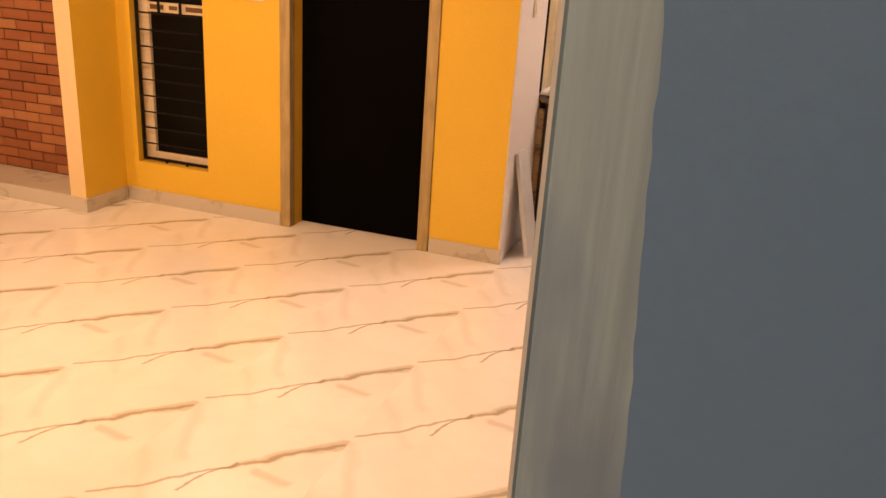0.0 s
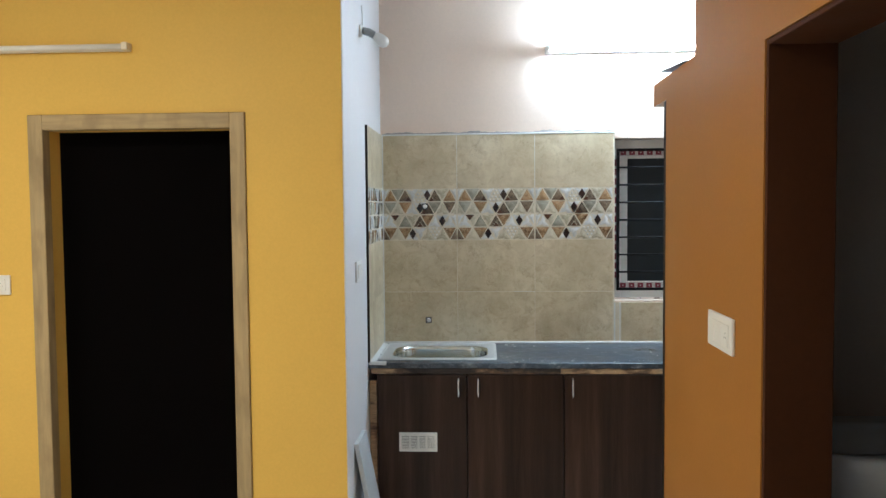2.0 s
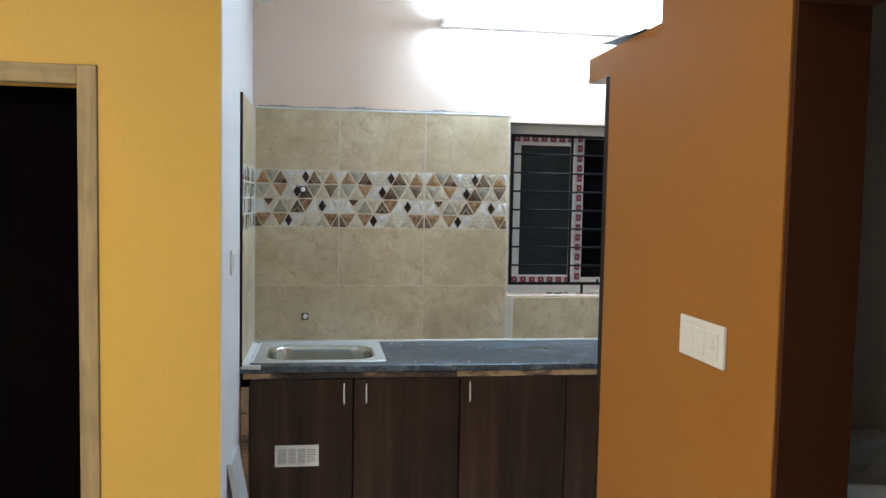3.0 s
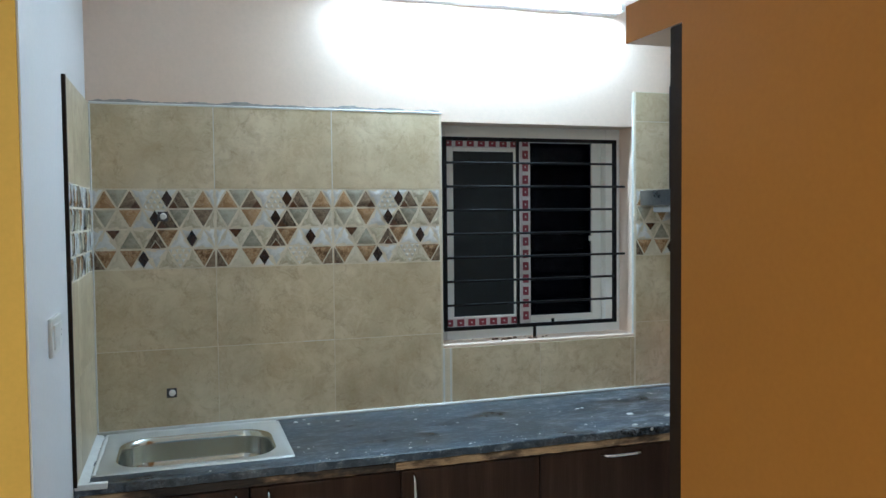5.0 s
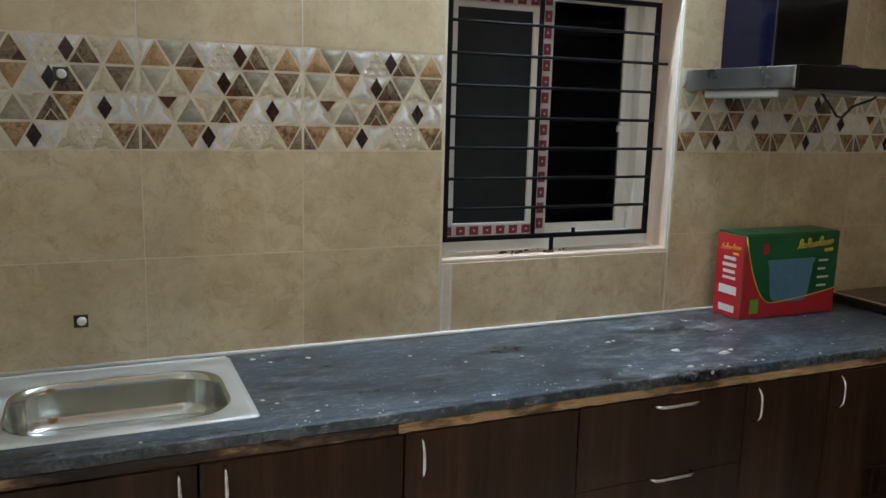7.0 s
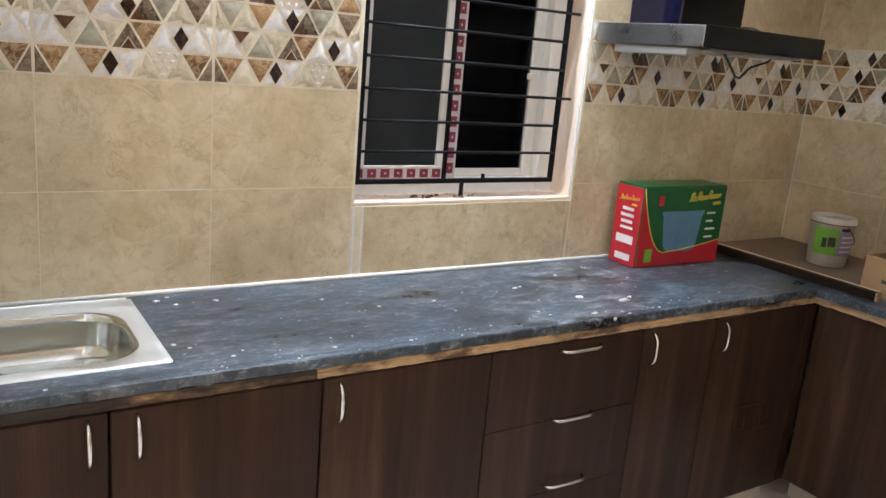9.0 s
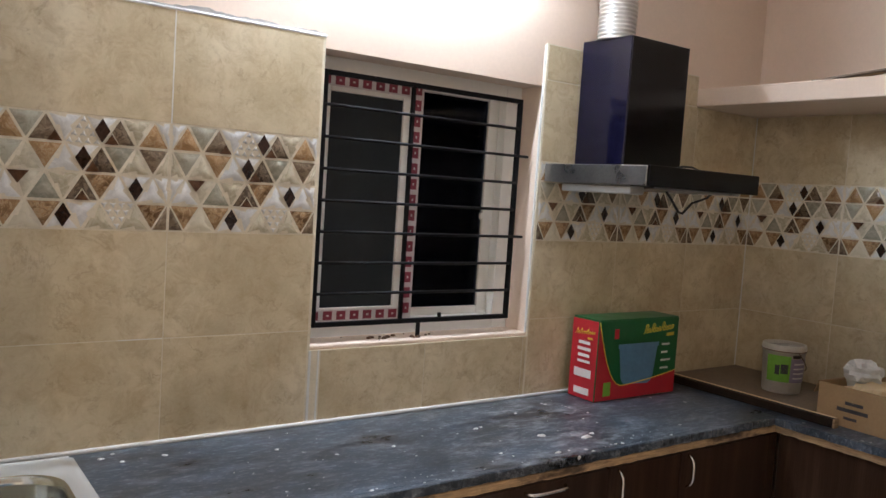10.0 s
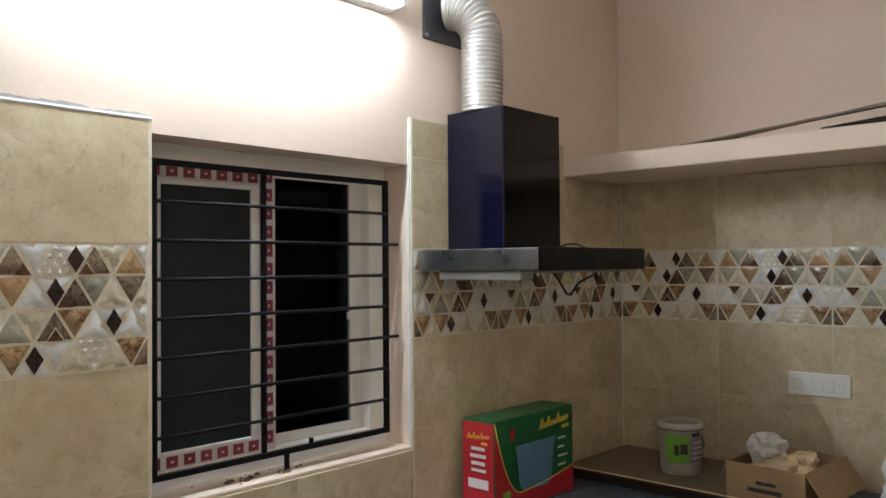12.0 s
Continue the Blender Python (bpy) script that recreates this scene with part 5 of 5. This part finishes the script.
    for k in range(9):
        tall = 0.024 if k in (0, 2, 5) else 0.013
        for j in range(8):
            u = j / 8
            z = tall * (0.5 - 0.5 * math.cos(2 * math.pi * u))
            pts.append((-0.0016, 0.122 - 0.0115 * (k + u) - 0.3 * z, 0.253 + 0.001 * k + z))
    bm_tube(bm, pts, 0.0016, 5)
    bm_box(bm, (-0.003, 0.028, 0.240), (-0.0016, 0.055, 0.248))
    part("end_title", bm, M["print_yellow"], t)
    bm = bmesh.new()
    for z, h, a, b in ((0.218, 0.012, 0.04, 0.10), (0.193, 0.012, 0.035, 0.105), (0.168, 0.012, 0.04, 0.10), (0.145, 0.010, 0.035, 0.10), (0.088, 0.032, 0.025, 0.115), (0.02, 0.026, 0.03, 0.11)):
        bm_box(bm, (-0.003, a, z), (-0.0015, b, z + h))
    part("end_print", bm, M["print_white"], t)


gift_box()

# loose board along the side worktop, with its dark lip
t = thing("loose_board", 0, 0, CT, "dusty brown board lying on the side worktop", "board")
part("panel", boxes(((5.805, 6.385, 0.001), (XR - 0.015, YB - 0.02, 0.030)), bevel=0.002), M["board_dusty"], t)
bm = bmesh.new()
bm_box(bm, (5.776, 6.27, 0.001), (5.804, YB - 0.02, 0.034), 0.002)
part("dark_lip", bm, M["dark_edge"], t, "dark front lip")
part("pale_edge", boxes(((5.799, 6.272, 0.0345), (5.807, YB - 0.022, 0.0375))), M["cream_strip"], t, "pale bare edge along the lip")
part("pale_tip", boxes(((5.776, 6.262, 0.001), (5.804, 6.27, 0.034))), M["plywood_edge"], t)


def paint_pail(x, y):
    t = thing("paint_pail", x, y, CT + 0.030, "white plastic paint pail with green label", "pail")
    bm = bmesh.new()
    bm_lathe(bm, [(0.001, 0), (0.074, 0), (0.077, 0.004), (0.084, 0.17), (0.088, 0.172), (0.089, 0.182), (0.087, 0.200), (0.083, 0.203), (0.080, 0.198), (0.076, 0.10), (0.001, 0.095)], (0, 0, 0), 36)
    part("pail_body", bm, M["bucket_white"], t)

    def label(a0, a1, z0, z1, mat, name):
        bm = bmesh.new()
        n = 14
        lo, hi = [], []
        for k in range(n + 1):
            a = radians(a0 + (a1 - a0) * k / n)
            for z, row in ((z0, lo), (z1, hi)):
                r = 0.0785 + 0.0412 * z
                row.append(bm.verts.new((r * math.cos(a), r * math.sin(a), z)))
        for k in range(n):
            f = bm.faces.new((lo[k], lo[k + 1], hi[k + 1], hi[k]))
            f.smooth = True
        part(name, bm, mat, t)

    label(165, 232, 0.05, 0.16, M["print_lime"], "green_label")
    label(232, 300, 0.05, 0.15, M["print_mauve"], "mauve_label")
    label(236, 262, 0.152, 0.166, M["print_dark"], "label_mark")
    label(206, 226, 0.085, 0.125, M["print_dark"], "label_mark")
    label(190, 203, 0.08, 0.12, M["print_dark"], "label_mark")
    for k in range(4):
        label(242, 285, 0.065 + 0.02 * k, 0.072 + 0.02 * k, M["print_white"], "label_print")
    bm = bmesh.new()
    bm_tube(bm, [(0.089 * math.cos(a), 0.089 * math.sin(a), 0.178) for a in [2 * math.pi * k / 36 for k in range(37)]], 0.0022, 6)
    part("rim_wire", bm, M["rust"], t)
    bm = bmesh.new()
    bm_tube(bm, [(0.091 * math.cos(a), 0.091 * math.sin(a), 0.175 - 0.09 * math.sin(a - radians(250)) if 250 < math.degrees(a) < 430 else 0.175) for a in [radians(250 + 180 * k / 18) for k in range(19)]], 0.002, 6)
    part("bail_handle", bm, M["rust"], t)
    bm = bmesh.new()
    bm_lathe(bm, [(0.0795, 0.186), (0.06, 0.193), (0.03, 0.188), (0.001, 0.196)], (0, 0, 0), 18)
    for v in bm.verts:
        v.co.z += 0.008 * noise.noise(v.co * 40)
    part("dried_plaster", bm, M["tile_smear"], t, "dried grey plaster on the lid")


paint_pail(6.035, 6.64)


def crumple(bm, centre, size, seed):
    r = bmesh.ops.create_icosphere(bm, subdivisions=3, radius=1.0)
    for v in r["verts"]:
        d = 1 + 0.45 * noise.noise(v.co * 2.2 + Vector((seed, 0, 0))) + 0.25 * noise.noise(v.co * 5.0 + Vector((0, seed, 0)))
        v.co = Vector((v.co.x * size[0] * d + centre[0], v.co.y * size[1] * d + centre[1], v.co.z * size[2] * d + centre[2]))


def cardboard_box():
    t = thing("cardboard_box", 5.83, 6.095, CT, "open brown cardboard box filled with scrap paper", "box", turn=-4)
    W, D, H, th = 0.36, 0.28, 0.15, 0.004
    for lo, hi in (((0, 0, 0), (th, D, H)), ((W - th, 0, 0), (W, D, H)), ((th, 0, 0), (W - th, th, H)), ((th, D - th, 0), (W - th, D, H)), ((th, th, 0), (W - th, D - th, th))):
        part("panel", boxes((lo, hi), bevel=0.001), M["cardboard"], t)
    bm = bmesh.new()
    bm_box(bm, (0, -0.12, -0.002), (W, 0, 0.002))
    bmesh.ops.rotate(bm, verts=bm.verts, cent=(0, 0, 0), matrix=Matrix.Rotation(radians(55), 3, "X"))
    bmesh.ops.translate(bm, verts=bm.verts, vec=(0, 0, H))
    part("flap", bm, M["cardboard"], t)
    bm = bmesh.new()
    bm_box(bm, (0, 0, -0.002), (W, 0.05, 0.002))
    bmesh.ops.rotate(bm, verts=bm.verts, cent=(0, 0, 0), matrix=Matrix.Rotation(radians(-70), 3, "X"))
    bmesh.ops.translate(bm, verts=bm.verts, vec=(0, D, H))
    part("flap", bm, M["cardboard"], t)
    bm = bmesh.new()
    for a, b, z0, z1 in ((0.10, 0.17, 0.085, 0.097), (0.08, 0.20, 0.058, 0.072), (0.12, 0.17, 0.03, 0.04)):
        bm_box(bm, (-0.0012, a, z0), (0, b, z1))
    part("printed_bars", bm, M["print_dark"], t)
    w = thing("crumpled_paper", 5.955, 6.255, CT + 0.10, "crumpled white paper in the cardboard box", "paper")
    bm = bmesh.new()
    crumple(bm, (0.02, 0.02, 0.085), (0.055, 0.07, 0.055), 3)
    part("paper_wad", bm, M["paper"], w)
    w = thing("scrap_bundle", 5.99, 6.215, CT + 0.02, "tan scrap wrappings in the cardboard box", "scrap")
    bm = bmesh.new()
    crumple(bm, (0.0, 0.0, 0.09), (0.13, 0.10, 0.055), 9)
    crumple(bm, (0.06, -0.05, 0.13), (0.07, 0.04, 0.025), 12)
    part("wrapping", bm, M["cream_strip"], w)


cardboard_box()

t = thing("white_bag", 6.02, 5.82, CT, "white plastic bag standing on the worktop", "bag")
bm = bmesh.new()
crumple(bm, (0, 0, 0.10), (0.075, 0.09, 0.11), 21)
for v in bm.verts:
    v.co.z = max(v.co.z, 0.001)
part("bag_body", bm, M["paper"], t)

# things on the loft shelves
t = thing("timber_strips", 5.90, 5.50, 2.20, "thin brown timber strips leaning on the loft shelf", "timber")
for k, (a, m, w, x) in enumerate(((4.6, "board_dusty", 0.030, 0.0), (5.4, "cardboard", 0.022, 0.045), (6.2, "board_dusty", 0.018, 0.075))):
    bm = bmesh.new()
    bm_box(bm, (x, -0.65, 0.0), (x + w, 1.06 - 0.08 * k, 0.007), 0.001)
    bmesh.ops.rotate(bm, verts=bm.verts, cent=(0, 1.06, 0), matrix=Matrix.Rotation(radians(-a), 3, "X"))
    bmesh.ops.translate(bm, verts=bm.verts, vec=(0, 0, 0.001))
    part("strip", bm, M[m], t)
t = thing("wood_offcut", 6.0, 5.55, 2.20, "dark wood offcut under the strips on the shelf", "wood")
bm = boxes(((-0.09, -0.45, 0.0), (0.02, 0.50, 0.012)), bevel=0.002)
for v in bm.verts:
    v.co.z += 0.075 * (0.50 - v.co.y) if v.co.z > 0.006 else 0.0
part("block", bm, M["dark_edge"], t)
part("pale_end", boxes(((-0.095, -0.42, 0.090), (-0.01, -0.15, 0.120)), bevel=0.003), M["cardboard"], t, "raw brown end piece")
t = thing("tin_sheet", 4.0, 5.05, 2.146, "bent dark tin sheet on the loft shelf", "metal sheet")
bm = bmesh.new()
bm_box(bm, (-0.11, -0.16, 0.0), (0.30, 0.19, 0.003))
bmesh.ops.rotate(bm, verts=bm.verts, cent=(0, -0.16, 0), matrix=Matrix.Rotation(radians(4), 3, "X"))
part("sheet", bm, M["tin_sheet"], t)


# ---- pieces: wall tiles ----
ROWS_Z = [(CT, 1.2035), (1.2035, 1.510), (1.510, 1.8135), (1.8135, 2.126)]
JOINT = 0.0028
PITCH = 0.456


def tile_mesh(w, h, d=0.009):
    bm = bmesh.new()
    bm_box(bm, (JOINT / 2, -d, JOINT / 2), (w - JOINT / 2, 0, h - JOINT / 2))
    top = [e for e in bm.edges if all(abs(v.co.y + d) < 1e-6 for v in e.verts)]
    bmesh.ops.bevel(bm, geom=top, offset=0.0005, segments=1, affect="EDGES")
    return mesh_of("tile", bm, M["wall_tile"])


PATTERN = [  # one tile, four rows; each entry: up then down triangle; c cream w white b brown g grey d dark s studded x diamond k cream with small dark mark
    "bg dw sx dc bw",
    "cg cb wx dg cd",
    "wk gc db wx ww",
    "db cb xw cs cb",
]


CHIPS = {(0, 1): "d", (0, 3): "d", (1, 3): "d", (2, 2): "d"}   # row, column: which triangle has a rust corner


def decor_mesh(h):
    """A relief tile: four rows of small raised triangles with light lines between."""
    bm = bmesh.new()
    bm_box(bm, (JOINT / 2, -0.007, JOINT / 2), (PITCH - JOINT / 2, 0, h - JOINT / 2))
    for f in bm.faces:
        f.material_index = 6
    mats = {"c": 0, "w": 1, "b": 2, "g": 3, "d": 4}
    base, rh = PITCH / 5, h / 4

    def clipx(x):
        return min(max(x, 0.002), PITCH - 0.002)

    def pyramid(tri, mi, lift, inset=0.988):
        """A raised triangle; pale ones have three ridges that meet in the middle."""
        tri = [(clipx(p[0]), p[1]) for p in tri]
        cx, cz = sum(p[0] for p in tri) / 3, sum(p[1] for p in tri) / 3
        arms = mi in (0, 1)
        gap = (0.90, 0.95, 0.99, 0.985, 0.99)[mi]     # pale triangles leave the light lines, dark ones meet

        def at(px, pz, k, up):
            side = k * gap if k == inset else k
            return bm.verts.new((cx + (px - cx) * side, -0.0072 - up, cz + (pz - cz) * k))

        corner = [at(p[0], p[1], inset, 0) for p in tri]
        mids = [((p[0] + q[0]) / 2, (p[1] + q[1]) / 2) for p, q in zip(tri, tri[1:] + tri[:1])]
        edge = [at(p[0], p[1], inset, 0) for p in mids]
        ridge = [at(p[0], p[1], 0.5, lift * (0.95 if arms else 0.8)) for p in tri]
        dip = [at(p[0], p[1], 0.55, lift * (0.16 if arms else 0.7)) for p in mids]
        apex = at(cx, cz, 0, lift * (0.8 if arms else 1.0))
        for k in range(3):
            j = (k + 1) % 3
            for q in ((corner[k], edge[k], dip[k], ridge[k]), (edge[k], corner[j], ridge[j], dip[k]), (ridge[k], dip[k], apex), (dip[k], ridge[j], apex)):
                f = bm.faces.new(q)
                f.material_index = mi
                f.smooth = True

    for r, row in enumerate(PATTERN):
        z1 = h - r * rh - 0.0005
        z0 = z1 - rh + 0.001
        shift = 0.0 if r % 2 == 0 else -base / 2
        for k, pair in enumerate(row.split()):
            xa = shift + k * base
            for up, ch in ((True, pair[0]), (False, pair[1])):
                if up:
                    tri = [(xa, z0), (xa + base, z0), (xa + base / 2, z1)]
                else:
                    tri = [(xa + base / 2, z1), (xa + 1.5 * base, z1), (xa + base, z0)]
                if min(p[0] for p in tri) < -base * 0.1:
                    pyramid([(p[0] + PITCH, p[1]) for p in tri], mats.get(ch, 1), 0.0055)
                if max(p[0] for p in tri) > PITCH + base * 0.1:
                    pyramid([(p[0] - PITCH, p[1]) for p in tri], mats.get(ch, 1), 0.0055)
                if ch == "s":
                    a, b, c = [Vector(p) for p in tri]
                    n = 4
                    for i in range(n):
                        for j in range(n - i):
                            p0 = a + (b - a) * (i / n) + (c - a) * (j / n)
                            q0, q1 = (b - a) / n, (c - a) / n
                            pyramid([tuple(p0), tuple(p0 + q0), tuple(p0 + q1)], 1, 0.005, 0.92)
                    continue
                pyramid(tri, mats.get(ch, 1 if ch == "x" else 0), 0.0055)
                cx, cz = sum(p[0] for p in tri) / 3, sum(p[1] for p in tri) / 3
                if ch == "x":
                    w, hh = base * 0.22, rh * 0.43
                    zc = (z0 + z1) / 2
                    f = bm.faces.new([bm.verts.new((clipx(cx + a), -0.0136, zc + b)) for a, b in ((-w, 0), (0, -hh), (w, 0), (0, hh))])
                    f.material_index = 5
                if ch in CHIPS.get((r, k), ""):
                    # a small rust-brown corner, rimmed pale where it stands inside a dark triangle
                    side = -1 if (r, k) in ((0, 3), (1, 3)) else 1
                    mid = cx if (r, k) == (2, 2) else cx + side * base * 0.23
                    wide = base * 0.2
                    for grow, up, mi in ((1.16, -0.0129, 0), (1.0, -0.0133, 7)):
                        if mi == 0 and (r, k) in ((0, 1), (1, 3)):
                            continue
                        f = bm.faces.new([bm.verts.new((clipx(mid + a * grow), up, z0 + 0.002 + b * grow)) for a, b in ((-wide, 0), (wide, 0), (0, rh * 0.36))])
                        f.material_index = mi
                if ch == "k":
                    f = bm.faces.new([bm.verts.new((clipx(cx - base * 0.18 + a), -0.0136, z1 + b)) for a, b in ((-base * 0.28, -0.003), (0, -rh * 0.48), (base * 0.28, -0.003))])
                    f.material_index = 7
    me = bpy.data.meshes.new("decor_tile")
    bm.to_mesh(me)
    bm.free()
    for m in DECOR:
        me.materials.append(m)
    return me


DECOR_MESH = decor_mesh(ROWS_Z[2][1] - ROWS_Z[2][0])
TILE_CACHE = {}


def lay_tile(parent, m, w, h, is_decor=False):
    if is_decor:
        me = DECOR_MESH
    else:
        key = (round(w, 4), round(h, 4))
        if key not in TILE_CACHE:
            TILE_CACHE[key] = tile_mesh(w, h)
        me = TILE_CACHE[key]
    ob = new("decor_tile" if is_decor else "tile", me)
    ob.parent = parent
    ob.matrix_basis = m
    return ob


def tiled_field(name, label, place, u0, u1, rows, first_joint):
    """Tiles from u0 to u1 along a wall; place(u, z) gives the pose of a tile's lower left corner."""
    root = tagged(new(name), label, "", "", "structure")
    for r, (z0, z1) in enumerate(rows):
        j = first_joint
        while j > u0 + 1e-4:
            j -= PITCH
        while j < u1 - 1e-4:
            a, b = max(j, u0), min(j + PITCH, u1)
            deco = abs(z0 - 1.510) < 1e-3
            if b - a > 0.012:
                if deco and b - a > PITCH - 0.01:
                    lay_tile(root, place(a, z0), b - a, z1 - z0, True)
                elif deco:
                    ob = lay_tile(root, place(a, z0), b - a, z1 - z0, True)
                    ob.scale = ((b - a) / PITCH, 1, 1)
                else:
                    lay_tile(root, place(a, z0), b - a, z1 - z0)
            j += PITCH
    return root


def back_place(u, z):
    return pose(u, YB - 0.001, z)


def right_place(u, z):
    return pose(XR - 0.001, -u, z, 0, 0, -90)


def left_place(u, z):
    return pose(XL + 0.001, u, z, 0, 0, 90)


structure("tile_bed_back", boxes(((XL, YB - 0.0092, CT), (4.027, YB - 0.0005, 2.129)), ((4.027, YB - 0.0092, CT), (4.95, YB - 0.0005, 1.138)), ((4.95, YB - 0.0092, CT), (XR, YB - 0.0005, 2.12)), ((4.95, YB - 0.0092, 2.12), (5.86, YB - 0.0005, 2.256))), M["tile_grout"], "pale tile cement")
structure("tile_bed_side", boxes(((XR - 0.0092, 4.80, CT), (XR - 0.0005, YB - 0.010, 2.12)), ((XL + 0.0005, 6.455, CT), (XL + 0.0092, YB - 0.010, 2.129))), M["tile_grout"], "pale tile cement")
tiled_field("tiles_back_left", "beige wall tiles with a patterned relief band", back_place, XL + 0.012, 4.027, ROWS_Z, 3.107)
tiled_field("tiles_under_window", "beige wall tiles under the window", back_place, 4.066, 4.95, [(CT, 1.138)], 4.02)
tiled_field("tiles_back_right", "beige wall tiles with a patterned relief band", back_place, 4.957, XR - 0.010, ROWS_Z[:3] + [(1.8135, 2.12)], 4.957)
tiled_field("tiles_back_top", "beige wall tiles beside the hood", back_place, 4.957, 5.86, [(2.122, 2.254)], 4.957)
tiled_field("tiles_right", "beige wall tiles with a patterned relief band", right_place, -(YB - 0.011), -4.81, ROWS_Z[:3] + [(1.8135, 2.12)], -(YB - 0.011))
tiled_field("tiles_left", "beige wall tiles with a patterned relief band", left_place, 6.462, YB - 0.011, ROWS_Z, YB - 0.011 - PITCH)
structure("tile_edge_left", boxes(((XL, 6.446, CT), (XL + 0.011, 6.461, 2.129))), M["dark_edge"], "dark cut edge of the side tiles")
structure("tile_joint_white", boxes(((3.5612, YB - 0.0106, 1.8135), (3.5648, YB - 0.0095, 2.126)), ((3.1055, YB - 0.0104, 1.8135), (3.1085, YB - 0.0095, 2.126)), ((3.44, YB - 0.0106, 1.2022), (3.5605, YB - 0.0095, 1.2048))), M["grout"], "white cement left in the tile joints")
structure("tile_corner_bead", boxes(((XL + 0.010, YB - 0.0165, CT + 0.008), (XL + 0.016, YB - 0.0105, 2.126)), bevel=0.002), M["grout"], "white cement bead in the tile corner")
structure("tile_corner_bead_right", boxes(((XR - 0.0155, YB - 0.0155, CT + 0.03), (XR - 0.0105, YB - 0.0105, 2.12)), bevel=0.0015), M["grout"], "white cement bead in the tile corner")
structure("tile_top_bead", boxes(((XL + 0.011, YB - 0.0115, 2.1265), (4.029, YB - 0.0005, 2.134)), bevel=0.002), M["grout"], "white cement bead along the tile top")
bm = bmesh.new()
n = 160
lo, hi = [], []
for k in range(n + 1):
    x = XL + 0.012 + (4.02 - XL - 0.012) * k / n
    h = 0.004 + 0.016 * max(0.0, noise.noise(Vector((x * 7, 2, 0))) + 0.15) + 0.005 * noise.noise(Vector((x * 45, 1, 0)))
    lo.append(bm.verts.new((x, YB - 0.0012, 2.130)))
    hi.append(bm.verts.new((x, YB - 0.0012, 2.136 + max(h, 0.001))))
for k in range(n):
    bm.faces.new((lo[k], lo[k + 1], hi[k + 1], hi[k]))
structure("plaster_smear", bm, M["tile_smear"], "grey plaster smear above the tiles")
structure("tile_edge_window", boxes(((4.024, YB - 0.013, CT), (4.032, YB - 0.0005, 1.138)), ((4.056, YB - 0.011, CT), (4.062, YB - 0.0005, 1.138))), M["grout"], "white cement joint under the window")


# ---- pieces: bricks ----
bw = bpy.data.objects["wall_brick"]
bm = bmesh.new()
bm_box(bm, (0.003, -0.011, 0.003), (0.212, 0, 0.062), 0.002)
brick_mesh = mesh_of("brick", bm, M["brick"])
random.seed(7)
z, course = 0.096, 0
while z < 2.2:
    x = -0.016 - (0.107 if course % 2 else 0.0) - 0.215
    while x > -1.15:
        b = new("brick", brick_mesh)
        b.parent = bw
        b.matrix_basis = pose(x, 5.7905 + random.uniform(-0.003, 0.001), z, 0, 0, random.uniform(-0.4, 0.4))
        x -= 0.215
    if course % 2:
        b = new("brick", brick_mesh)
        b.parent = bw
        b.matrix_basis = pose(-0.016 - 0.105, 5.7905, z)
        b.scale = (0.49, 1, 1)
    z += 0.066
    course += 1


# ---- pieces: floor tiles ----
bm = bmesh.new()
g = 0.0002
bm_box(bm, (-TILE / 2 + g, -TILE / 2 + g, -0.008), (TILE / 2 - g, TILE / 2 - g, 0))
floor_mesh = mesh_of("tile", bm, M["marble"])
for i in range(-9, 7):
    for j in range(-9, 4):
        cx, cy = 2.67 + (i + 0.5) * TILE, 5.08 + (j + 0.5) * TILE
        if cx < -2.6 or cx > 6.6 or cy < -0.4 or cy > 7.3:
            continue
        ob = new("tile", floor_mesh)
        ob.parent = floor
        ob.matrix_basis = pose(cx, cy, 0)
